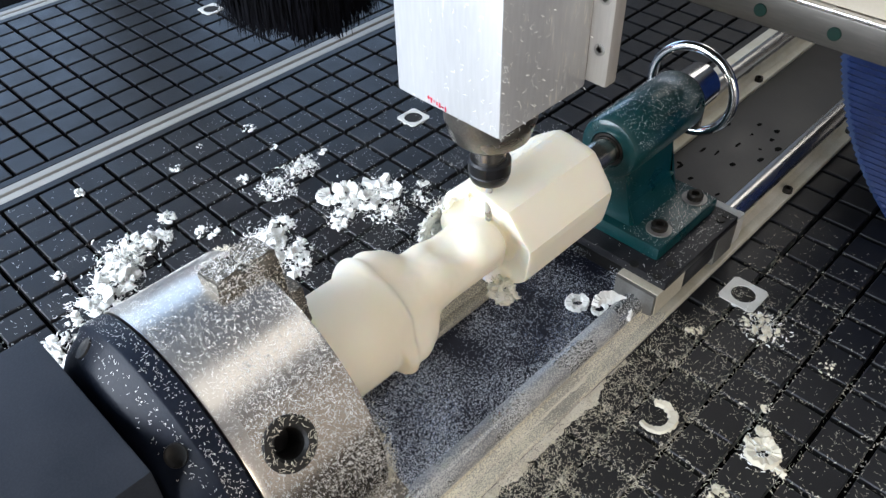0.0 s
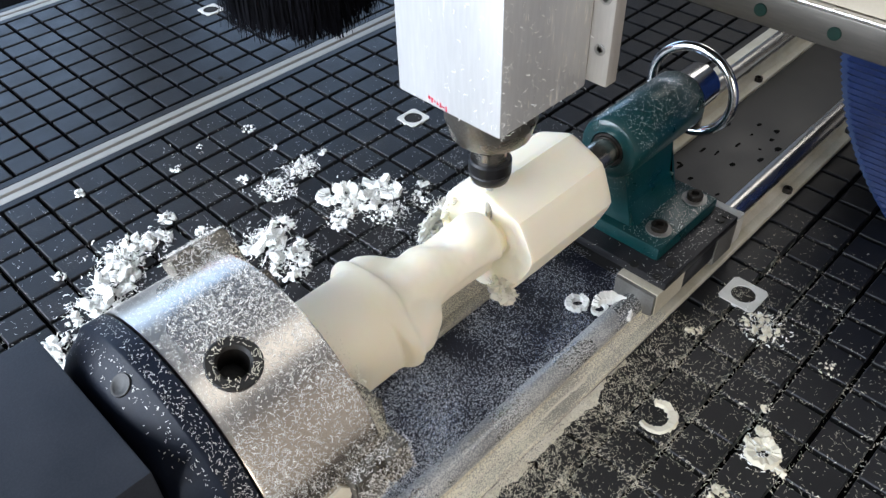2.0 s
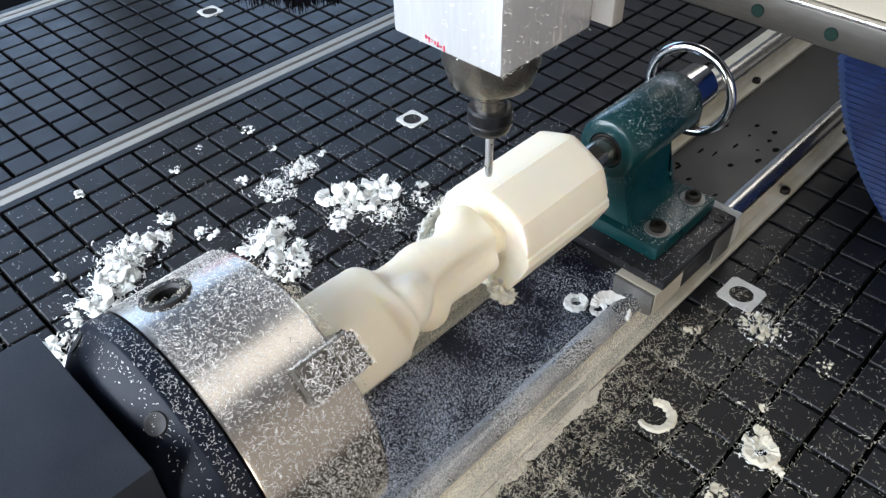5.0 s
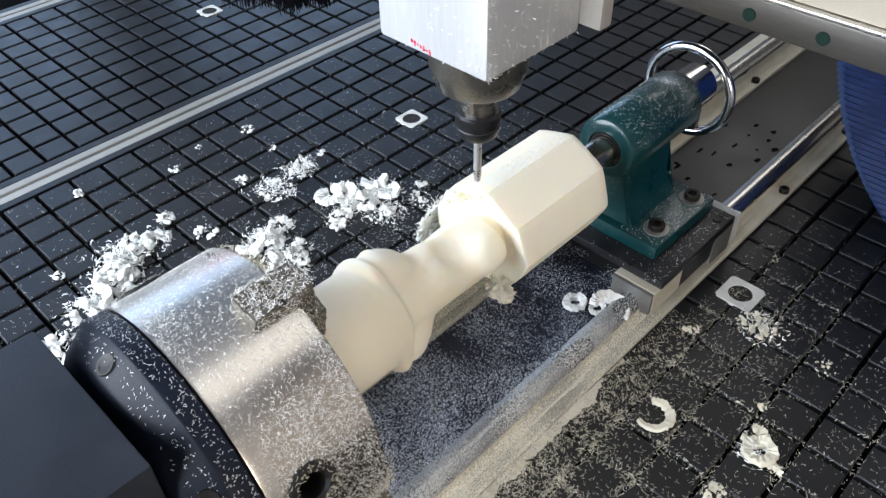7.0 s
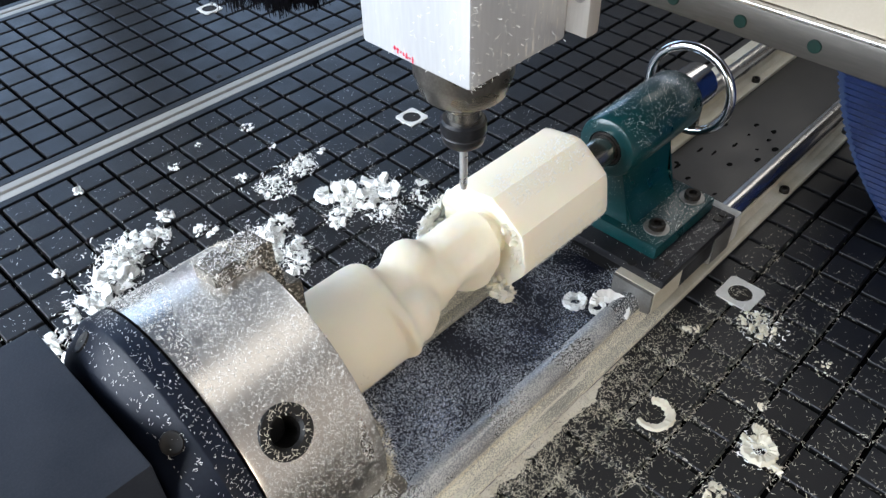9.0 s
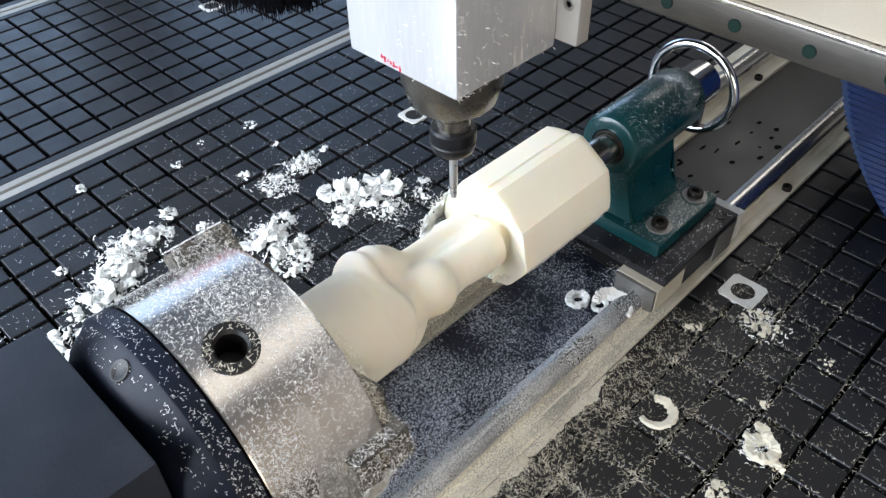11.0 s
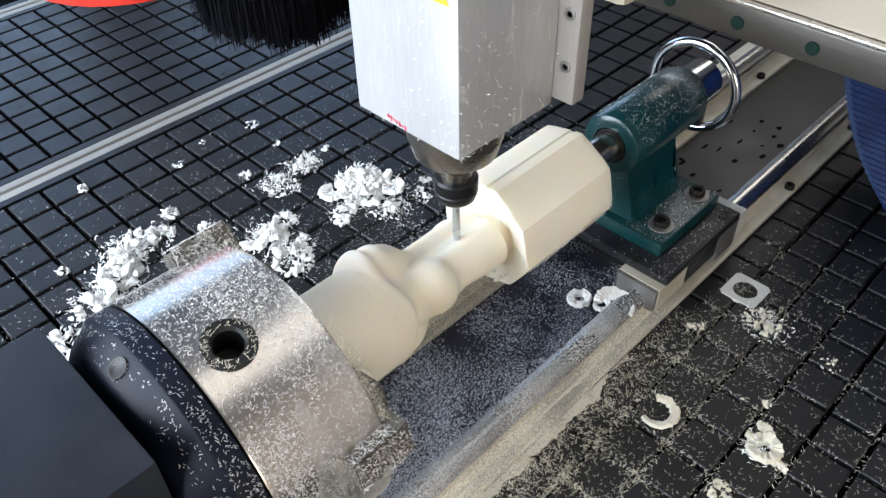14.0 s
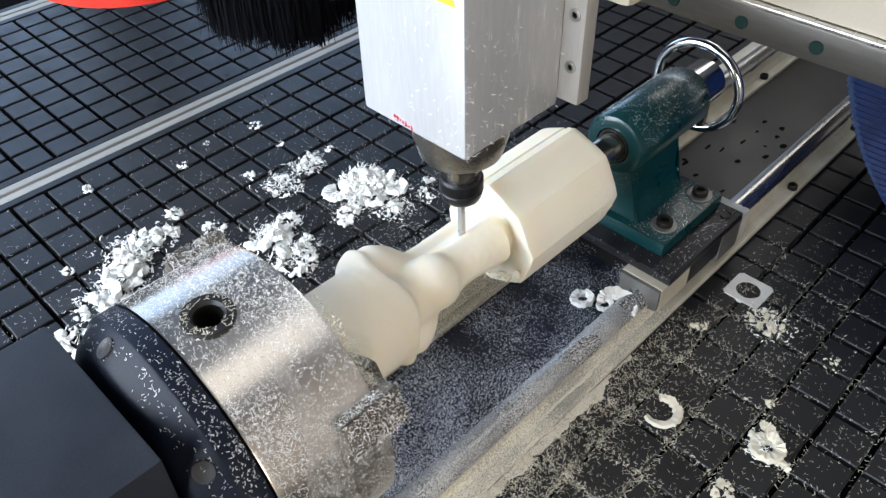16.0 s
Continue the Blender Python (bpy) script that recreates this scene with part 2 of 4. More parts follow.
def lathe(profile, axis="x", seg=64, bm=None, centre=(0, 0, 0)):
    """Turns (along, radius) round an axis; radius 0 closes an end."""
    bm = bm or bmesh.new()
    rings = []
    for a, r in profile:
        ring = []
        for k in range(1 if r == 0 else seg):
            f = 2 * math.pi * k / seg
            c, s = r * math.cos(f), r * math.sin(f)
            co = {"x": (a, c, s), "y": (s, a, c), "z": (c, s, a)}[axis]
            ring.append(bm.verts.new(Vector(co) + Vector(centre)))
        rings.append(ring)
    for p, q in zip(rings, rings[1:]):
        for k in range(seg):
            j = (k + 1) % seg
            if len(p) == 1 and len(q) == 1:
                continue
            if len(p) == 1:
                bm.faces.new((p[0], q[k], q[j]))
            elif len(q) == 1:
                bm.faces.new((p[k], p[j], q[0]))
            else:
                bm.faces.new((p[k], p[j], q[j], q[k]))
    return bm


def prism(outline, x0, x1, bm=None, axis="x"):
    """Extrudes an outline of (a, b) along an axis."""
    bm = bm or bmesh.new()

    def co(t, a, b):
        return {"x": (t, a, b), "y": (a, t, b), "z": (a, b, t)}[axis]
    lo = [bm.verts.new(co(x0, a, b)) for a, b in outline]
    hi = [bm.verts.new(co(x1, a, b)) for a, b in outline]
    n = len(outline)
    for k in range(n):
        j = (k + 1) % n
        bm.faces.new((lo[k], lo[j], hi[j], hi[k]))
    bm.faces.new(lo)
    bm.faces.new(hi)
    return bm


def torus(big, small, axis="x", seg=64, ring=16, centre=(0, 0, 0)):
    bm = bmesh.new()
    prof = [(small * math.sin(2 * math.pi * k / ring), big + small * math.cos(2 * math.pi * k / ring)) for k in range(ring + 1)]
    bm = lathe(prof, axis, seg, bm, centre)
    bmesh.ops.remove_doubles(bm, verts=bm.verts, dist=1e-5)
    return bm


def bolt(parent, x, y, z, r=0.16, washer=True):
    b = part("bolt", lathe([(0.0, r * 1.0), (0.11, r), (0.13, r * 0.92), (0.13, r * 0.55), (0.06, r * 0.5), (0.06, 0)], "z", 16), M_BOLT, parent, "black socket-head bolt", at=(x, y, z + (0.03 if washer else 0)))
    if washer:
        part("washer", lathe([(0.0, 0.0), (0.0, r * 1.55), (0.03, r * 1.55), (0.035, r * 0.8), (0.035, 0)], "z", 20), M_WASHER, b, "steel washer", at=(0, 0, -0.03))
    return b


def strands(name, places, material, parent=None, label="", length=(0.08, 0.2), width=0.014, seed=1, lift=0.02, kind=""):
    """Loose fibres: each a bent ribbon lying on the place and normal given."""
    rng = random.Random(seed)
    verts, faces = [], []
    for place, normal in places:
        p, nrm = Vector(place), Vector(normal).normalized()
        t = nrm.orthogonal().normalized()
        t.rotate(Matrix.Rotation(rng.uniform(0, 6.283), 3, nrm))
        s = nrm.cross(t)
        ln, w, curl = rng.uniform(*length), width * rng.uniform(0.7, 1.4), rng.uniform(-0.9, 0.9)
        base = len(verts)
        for k in range(3):
            a = (k - 1) * ln / 2
            mid = p + t * a + s * (curl * a * a / ln * 1.6) + nrm * (lift * (0.35 + rng.random() * (1.4 if k != 1 else 0.6)))
            across = (s + nrm * rng.uniform(-0.4, 0.4)) * (w / 2)
            verts += [(mid - across) * U, (mid + across) * U]
        faces += [(base, base + 1, base + 3, base + 2), (base + 2, base + 3, base + 5, base + 4)]
    me = bpy.data.meshes.new(name)
    me.from_pydata([tuple(v) for v in verts], [], faces)
    ob = finish(name, me, material, parent, label, smooth=0)
    if kind:
        ob["kind"] = kind
    return ob


def flakes(rng, n, spread, height, size, bm=None, centre=(0, 0, 0)):
    """A ragged clump of torn foam flakes with feathered slivers."""
    bm = bm or bmesh.new()
    for _ in range(int(n * 1.9)):
        a, r = rng.uniform(0, 6.283), spread * 1.1 * math.sqrt(rng.random())
        s = size * rng.uniform(0.3, 0.85) * (1.1 - 0.4 * r / max(spread, 0.01))
        z = max(s * 0.3, height * 0.8 * (1 - min(1, r / max(spread, 0.01)) ** 1.5) * rng.random())
        m = Matrix.Translation(Vector((r * math.cos(a), r * math.sin(a), z)) + Vector(centre)) @ Euler((rng.uniform(-0.9, 0.9), rng.uniform(-0.9, 0.9), rng.uniform(0, 6.28))).to_matrix().to_4x4() @ Matrix.Diagonal((1.0, rng.uniform(0.35, 0.9), rng.uniform(0.2, 0.5), 1))
        vs = bmesh.ops.create_icosphere(bm, subdivisions=2, radius=s, matrix=m)["verts"]
        seed = Vector((rng.uniform(0, 50), rng.uniform(0, 50), 0))
        for v in vs:
            d = noise.noise_vector((v.co + seed) * (1.9 / size)) * s * 0.6 + noise.noise_vector((v.co + seed) * (7.5 / size)) * s * 0.22
            v.co += d
            v.co.z = max(v.co.z, centre[2] + 0.005)
    for _ in range(n * 4):
        a, r = rng.uniform(0, 6.283), spread * 1.25 * math.sqrt(rng.random())
        p = Vector((r * math.cos(a), r * math.sin(a), height * 0.75 * max(0, 1 - r / (spread * 1.2)) * rng.random() + 0.02)) + Vector(centre)
        f, ln = rng.uniform(0, 6.283), size * rng.uniform(0.25, 0.75)
        t, w = Vector((math.cos(f), math.sin(f), rng.uniform(-0.1, 0.7))) * ln, size * rng.uniform(0.03, 0.08)
        s = Vector((-math.sin(f), math.cos(f), 0)) * w
        q = [p - s, p + s, p + t * 0.55 + s * 0.8 + Vector((0, 0, w)), p + t * 0.55 - s * 0.8 + Vector((0, 0, w)), p + t + s * rng.uniform(-3, 3)]
        for v in q:
            v.z = max(v.z, centre[2] + 0.006)
        q = [bm.verts.new(v) for v in q]
        bm.faces.new(q[:4])
        bm.faces.new((q[3], q[2], q[4]))
    return bm


def curl(rng, big, width, turns, thick, rise=0.15):
    """A curled ribbon shaving with a ragged edge."""
    bm = bmesh.new()
    n = int(40 * turns) + 6
    prev = None
    for k in range(n + 1):
        f = 2 * math.pi * turns * k / n
        r = big * (1 - 0.25 * k / n) + rng.uniform(-0.03, 0.03) * big
        w = width * (0.55 + 0.45 * math.sin(math.pi * (k + 0.4) / (n + 0.8))) * rng.uniform(0.8, 1.15)
        c = Vector((r * math.cos(f), r * math.sin(f), thick + rise * k / n))
        out = Vector((math.cos(f), math.sin(f), 0.25)).normalized()
        up = Vector((0, 0, 1))
        ring = [bm.verts.new(c - out * w / 2 - up * thick), bm.verts.new(c - out * w * 0.35 + up * thick), bm.verts.new(c + out * w * 0.4 + up * thick * rng.uniform(0.3, 1.6)), bm.verts.new(c + out * w / 2 * rng.uniform(0.75, 1.3) - up * thick)]
        if prev:
            for i in range(4):
                j = (i + 1) % 4
                bm.faces.new((prev[i], prev[j], ring[j], ring[i]))
        else:
            bm.faces.new(ring)
        prev = ring
    bm.faces.new(prev)
    return bm


# ---- the workshop round the machine, out of view, toned for bounce light, in metres ----
def room_box(name, x0, x1, y0, y1, z0, z1, material, label, category):
    ob = part(name, box(x0 / U, x1 / U, y0 / U, y1 / U, z0 / U, z1 / U, 0), material, smooth=0)
    return tagged(ob, label, category, kind="structure")


room_box("floor", -2.7, 4.2, -3.2, 3.7, -0.95, -0.85, M_FLOOR, "grey concrete workshop floor under the machine", "floor")
room_box("ceiling", -2.7, 4.2, -3.2, 3.7, 2.6, 2.7, M_CEILING, "plain pale workshop ceiling", "ceiling")
room_box("wall_east", 4.2, 4.4, -3.4, 3.9, -0.85, 2.6, M_WALL, "plain dark workshop wall", "wall")


def wall_with_opening(name, along, fixed, a0, a1, w0, w1, z0, z1):
    """A wall with one wide opening, its four pieces joined."""
    bm = bmesh.new()
    for lo, hi, b, t in ((a0, w0, -0.85, 2.6), (w1, a1, -0.85, 2.6), (w0, w1, -0.85, z0), (w0, w1, z1, 2.6)):
        if along == "y":
            box(fixed / U, (fixed + 0.2) / U, lo / U, hi / U, b / U, t / U, 0, bm)
        else:
            box(lo / U, hi / U, fixed / U, (fixed + 0.2) / U, b / U, t / U, 0, bm)
    return tagged(part(name, bm, M_WALL_PALE if name == "wall_south" else M_WALL, smooth=0), "workshop wall with a wide opening", "wall", kind="structure")


wall_with_opening("wall_west", "y", -1.6, -3.4, 3.9, -0.65, 1.65, 0.0, 1.4)
# the south opening is made up for the fill lamp
wall_with_opening("wall_south", "x", -2.5, -1.6, 4.4, -1.4, -0.3, 0.3, 1.5)
wall_with_opening("wall_north", "x", 3.5, -1.6, 4.4, -1.4, 4.0, 0.3, 2.1)

# ---- the grooved table ----
PITCH_Y = 11.36                # from panel to panel across the table
X0, X1 = -6, 30


def panel_line(k):
    return 13.26 - PITCH_Y * k     # the panel's outermost groove


table = tagged(part("table", box(X0, X1, -22, 38, -1.2, -0.26, 0), M_BOARD, smooth=0), "black grooved phenolic vacuum table of a router", "table", kind="structure")
frame_ob = thing("machine_frame", 12, 8, -0.85 / U, "grey welded steel frame carrying the table", "machine frame", kind="structure")
for fx in (-4, 28):
    for fy in (-20, 36):
        part("leg", box(-1, 1, -1, 1, 0, 0.85 / U - 2.2, 0.1), M_FRAME, frame_ob, at=(fx - 12, fy - 8, 0))
for fy in (-20, 36):
    part("rail", box(X0 - 12, X1 - 12, -0.8, 0.8, 0.85 / U - 2.2, 0.85 / U - 1.2, 0.05), M_FRAME, frame_ob, at=(0, fy - 8, 0))


def strip(y):
    """One slotted aluminium strip between two panels."""
    ob = part("slotted_strip", prism([(-0.36, -0.26), (-0.36, -0.02), (-0.33, 0.0), (-0.09, 0.0), (-0.07, -0.02), (-0.07, -0.18), (0.07, -0.18), (0.07, -0.02), (0.09, 0.0), (0.33, 0.0), (0.36, -0.02), (0.36, -0.26)], X0, X1), M_STRIP, None, smooth=20, at=(0, y, 0))
    tagged(ob, "dull aluminium slotted strip let into the black table", "strip", group="slotted strips", kind="structure")


for k in (-1, 0, 1, 2):
    strip(13.94 - PITCH_Y * k)
    for y0, y1 in ((13.31, 13.575), (14.305, 14.575)):
        ob = part("table_border", box(X0, X1, y0 - PITCH_Y * k, y1 - PITCH_Y * k, -0.26, -0.002, 0.015), M_TILE_FAR, smooth=0)
        tagged(ob, "plain black border between squares and aluminium strip", "table border", kind="structure")


def pad_mesh(name, w, bm=None, x=0.0, y=0.0):
    own = bm is None
    bm = bm or bmesh.new()
    h, c = w / 2, 0.022
    rings = [[bm.verts.new((x + sx * r, y + sy * r, z)) for sx, sy in ((-1, -1), (1, -1), (1, 1), (-1, 1))] for r, z in ((h, -0.26), (h, -c), (h - c, 0.0))]
    for p, q in zip(rings, rings[1:]):
        for i in range(4):
            j = (i + 1) % 4
            bm.faces.new((p[i], p[j], q[j], q[i]))
    bm.faces.new(rings[-1])
    return bm


# ---- the rotary unit's bed on the table ----
bed = thing("rotary_bed", 9, 0, 0, "dark steel bed of a rotary axis with chrome guide rails", "machine bed")


def bed_part(name, bm, m, label="", parent=None):
    return part(name, bm, m, parent or bed, label, at=(-9, 0, 0) if parent is None else None)


bed_part("base_plate", box(-6, 9.4, -2.22, 2.30, 0.004, 0.1, 0.02), M_BED_DUSTY, "dark base plate speckled with fine white dust")
bed_part("base_plate", box(9.4, 30, -2.22, 2.30, 0.004, 0.1, 0.02), M_BED, "bare dark grey base plate")
RAIL_Y = 1.70
SUPPORT = [(-0.53, 0.1), (-0.53, 0.2), (-0.5, 0.23), (-0.28, 0.23), (-0.14, 0.34), (-0.11, 0.62), (0.11, 0.62), (0.14, 0.34), (0.28, 0.23), (0.5, 0.23), (0.53, 0.2), (0.53, 0.1)]
for side in (-1, 1):
    for x0, x1, ms, mh in ((-4, 9.0, M_RAIL_DUSTY, M_SHAFT_DUSTY), (9.0, 30, M_RAIL, M_SHAFT)):
        dusty = ms is M_RAIL_DUSTY
        bed_part("rail_support", prism([(side * RAIL_Y + a, b) for a, b in SUPPORT], x0, x1), ms, "dust-caked rail support" if dusty else "cream aluminium rail support")
        bed_part("guide_shaft", lathe([(x0, 0), (x0, 0.26), (x1, 0.26), (x1, 0)], "x", 32, None, (0, side * RAIL_Y, 0.83)), mh, "dusty steel guide shaft" if dusty else "polished chrome guide shaft")
    for bx in (15.1, 19.0, 23.0, 27.0):
        for off in (-0.38, 0.38):
            bolt(bed, bx - 9 + (0.9 if side > 0 else 0), side * RAIL_Y + off, 0.23, 0.13, washer=False)
rng = random.Random(17)
for k in range(24):
    bm = bmesh.new()
    bmesh.ops.create_circle(bm, cap_ends=True, segments=14, radius=0.11, matrix=Matrix.Diagonal((rng.uniform(0.5, 1.5), rng.uniform(0.3, 0.8), 1, 1)))
    for v in bm.verts:
        v.co += noise.noise_vector(v.co * 12 + Vector((k, 0, 0))) * 0.04
        v.co.z = 0.104
    bmesh.ops.translate(bm, verts=bm.verts, vec=(rng.uniform(12.5, 18) - 9, rng.uniform(-1.0, 0.9), 0))
    part("oil_spot", bm, M_OIL, bed, "dark oil spot", smooth=0)
bed_part("edge_bar", box(-4, 30, 2.34, 2.72, 0.004, 0.34, 0.03), M_RAIL, "pale aluminium bar along the bed")

# ---- tailstock ----
carriage = thing("tailstock_carriage", 10, 0, 0.45, "black steel carriage plate on four bearing blocks", "carriage")
part("carriage_plate", box(8.5, 11.6, -2.25, 2.25, 1.36, 1.58, 0.03), M_PLATE, carriage, at=(-10, 0, -0.45))
for side in (-1, 1):
    for x0 in (8.3, 10.85):
        bb, low = bmesh.new(), 0.72 if x0 < 9 else 0.5
        prism([(side * RAIL_Y - 0.52, low), (side * RAIL_Y - 0.52, 1.36), (side * RAIL_Y + 0.52, 1.36), (side * RAIL_Y + 0.52, low), (side * RAIL_Y + 0.3, low - 0.05), (side * RAIL_Y + 0.3, 0.84), (side * RAIL_Y + 0.2, 1.08), (side * RAIL_Y, 1.14), (side * RAIL_Y - 0.2, 1.08), (side * RAIL_Y - 0.3, 0.84), (side * RAIL_Y - 0.3, low - 0.05)], x0, x0 + (1.12 if x0 < 9 else 0.86), bb)
        blk = part("bearing_block", bb, M_RAIL if x0 < 9 else M_BLOCK, carriage, "dull aluminium bearing block", at=(-10, 0, -0.45))
        sx = x0 - 0.1 if x0 < 9 else x0 + 0.87
        part("end_seal", prism([(side * RAIL_Y - 0.5, low + 0.05), (side * RAIL_Y - 0.5, 1.34), (side * RAIL_Y + 0.5, 1.34), (side * RAIL_Y + 0.5, low + 0.05), (side * RAIL_Y + 0.28, low), (side * RAIL_Y + 0.28, 0.84), (side * RAIL_Y, 1.12), (side * RAIL_Y - 0.28, 0.84), (side * RAIL_Y - 0.28, low)], sx, sx + (0.09 if x0 < 9 else 0.40)), M_PALE if x0 > 9 else M_BLOCK, blk, "pale end seal" if x0 > 9 else "dusty end seal")
for side in (-1, 1):
    part("side_skirt", box(9.44, 10.83, side * 1.95 - 0.25, side * 1.95 + 0.25, 0.72, 1.355, 0.02), M_PLATE, carriage, "black side skirt", at=(-10, 0, -0.45))
for bx in (8.55, 9.1, 11.2, 11.45):
    for by in (-2.0, -1.4, 1.4, 2.0):
        part("bolt", lathe([(0.0, 0.0), (0.0, 0.11), (0.03, 0.11), (0.03, 0)], "z", 14), M_SOCKET, carriage, "sunk black screw", at=(bx - 10, by, 1.58 - 0.45))

tail = thing("tailstock", 10.5, 0, 1.58, "dark green enamelled tailstock bolted to a black carriage", "tailstock")
TZ = AX - 1.58
part("base", box(-1.55, 0.95, -1.72, 1.72, 0.0, 0.36, 0.07), M_GREEN, tail)
web = prism([(-0.95, 0.30), (-0.62, 0.8), (-0.52, TZ - 0.3), (0.52, TZ - 0.3), (0.62, 0.8), (0.95, 0.30)], -1.35, 0.55)
bmesh.ops.bevel(web, geom=web.edges[:], offset=0.08, segments=3, affect='EDGES')
part("web", web, M_GREEN, tail)
part("barrel", lathe([(-1.35, 0.37), (-1.45, 0.42), (-1.45, 0.60), (-1.40, 0.68), (-1.30, 0.72), (1.30, 0.72), (1.38, 0.68), (1.38, 0.40)], "x", 56, None, (0, 0, TZ)), M_GREEN, tail)
part("quill", lathe([(-2.9, 0), (-2.6, 0.26), (-2.6, 0.32), (0.5, 0.32), (0.5, 0)], "x", 40, None, (0, 0, TZ)), M_QUILL, tail, "ground steel quill")
part("seal", lathe([(-1.44, 0.33), (-1.44, 0.39), (-1.38, 0.39)], "x", 40, None, (0, 0, TZ)), M_SOCKET, tail, "black seal ring")
part("collar", lathe([(1.36, 0.0), (1.36, 0.62), (1.48, 0.62), (1.48, 0.0)], "x", 40, None, (0, 0, TZ)), M_SOCKET, tail, "black collar")
wheel = part("hub", lathe([(1.48, 0), (1.48, 0.54), (2.35, 0.52), (2.40, 0.46), (2.40, 0)], "x", 40, None, (0, 0, TZ)), M_CHROME, tail, "chrome handwheel hub")
part("rim", torus(1.08, 0.115, "x", 72, 16, (1.95, 0, TZ)), M_CHROME, wheel, "polished chrome handwheel rim")
part("web_plate", box(1.86, 2.02, -0.42, 0.42, TZ - 1.05, TZ - 0.2, 0.05), M_NOSE, wheel, "dark steel web")
for bx in (-0.95, 0.55):
    for by in (-1.32, 1.32):
        bolt(tail, bx, by, 0.36, 0.19)

# ---- headstock ----
head = thing("headstock", -4.6, 0, 0, "dark grey painted headstock box beside the chuck", "headstock")
part("body", box(-4.4, 2.35, -1.55, 1.5, 0.1, 5.88, 0.06), M_HEAD, head)
part("bearing_nose", lathe([(2.3, 0), (2.3, 1.25), (2.62, 1.25), (2.62, 1.0), (2.9, 1.0), (2.9, 0)], "x", 48, None, (0, 0, AX)), M_FLANGE, head)

# ---- chuck, which turns ----
CR = 2.36
chuck = thing("chuck", 0, 0, AX, "three-jaw steel lathe chuck covered with foam shavings", "chuck")


def chuck_body():
    """The turned body, its rim wall left open under the three key sockets."""
    bm = bmesh.new()
    seg, xs = 144, [-1.31] + [-1.28 + 0.07 * k for k in range(25)] + [0.43, 0.46]
    rings = []
    for i, x in enumerate(xs):
        r = CR - 0.008 if i in (0, len(xs) - 1) else CR
        rings.append([bm.verts.new((x, r * math.cos(2 * math.pi * k / seg), r * math.sin(2 * math.pi * k / seg))) for k in range(seg)])
    for p, q, x in zip(rings, rings[1:], xs):
        for k in range(seg):
            f = (360 * (k + 0.5) / seg + 60) % 120 - 60
            if math.hypot(x + 0.035 + 0.70, CR * radians(f)) < 0.29:
                continue
            j = (k + 1) % seg
            bm.faces.new((p[k], p[j], q[j], q[k]))
    lathe([(0.46, CR - 0.008), (0.46, 1.15), (0.2, 1.1), (0.2, 0)], "x", seg, bm)
    lathe([(-1.31, CR - 0.008), (-1.31, 0)], "x", seg, bm)
    bmesh.ops.remove_doubles(bm, verts=bm.verts, dist=1e-4)
    return bm


part("body", chuck_body(), M_STEEL, chuck, "bright turned steel body")
back = part("backplate", lathe([(-1.335, 1.0), (-1.335, CR - 0.03), (-1.36, CR), (-1.64, CR), (-1.68, CR - 0.015), (-1.73, CR - 0.07), (-2.02, 2.10), (-2.14, 1.96), (-2.2, 1.8), (-2.2, 0.8)], "x", 120), M_FLANGE, chuck, "black steel backplate")
# raised black discs stand in for bolts deep in shaded recesses
for k in range(6):
    bm = lathe([(0.012, 0.0), (0.016, 0.11), (0.022, 0.12), (0.022, 0.15), (0.0, 0.16), (-0.2, 0.16)], "y", 18)
    bmesh.ops.rotate(bm, verts=bm.verts, cent=(0, 0, 0), matrix=Matrix.Rotation(radians(33), 3, 'Z'))
    bmesh.ops.translate(bm, verts=bm.verts, vec=(-1.88, 2.19, 0))
    bmesh.ops.rotate(bm, verts=bm.verts, cent=(0, 0, 0), matrix=Matrix.Rotation(radians(60 * k + 42), 3, 'X'))
    part("bolt", bm, M_SOCKET, back, "black disc for a backplate bolt in its shaded recess")
for k in range(3):
    turn = Matrix.Rotation(radians(120 * k), 3, 'X')
    bm = lathe([(CR - 0.06, 0.38), (CR + 0.012, 0.38), (CR + 0.03, 0.36), (CR + 0.03, 0.25), (CR - 0.02, 0.21), (CR - 0.5, 0.19), (CR - 0.5, 0)], "y", 32, None, (-0.70, 0, 0))
    bmesh.ops.rotate(bm, verts=bm.verts, cent=(0, 0, 0), matrix=turn)
    part("key_socket", bm, M_SOCKET, chuck, "black key socket clogged with fibres")
    bm = prism([(-0.24, 2.25), (-0.24, 2.58), (0.14, 2.62), (0.18, 2.46), (0.30, 2.46), (0.34, 2.62), (0.74, 2.60), (0.74, 1.75), (1.02, 1.72), (1.02, 1.0), (0.47, 1.0), (0.47, 2.25)], -0.27, 0.27, None, "z")
    bmesh.ops.bevel(bm, geom=bm.edges[:], offset=0.03, segments=2, affect='EDGES')
    turn = Matrix.Rotation(radians(120 * k + 60), 3, 'X')
    bmesh.ops.triangulate(bm, faces=bm.faces[:])
    for _ in range(4):
        bmesh.ops.subdivide_edges(bm, edges=[e for e in bm.edges if e.calc_length() > 0.13], cuts=1)
        bmesh.ops.triangulate(bm, faces=bm.faces[:])
    for v in bm.verts:
        q = v.co + Vector((k * 7, 0, 0))
        v.co += noise.noise_vector(q * 3.0) * 0.022 + noise.noise_vector(q * 9.0) * 0.022
    bmesh.ops.rotate(bm, verts=bm.verts, cent=(0, 0, 0), matrix=turn)
    part("jaw", bm, M_JAW, chuck, "stepped steel jaw caked with shavings")


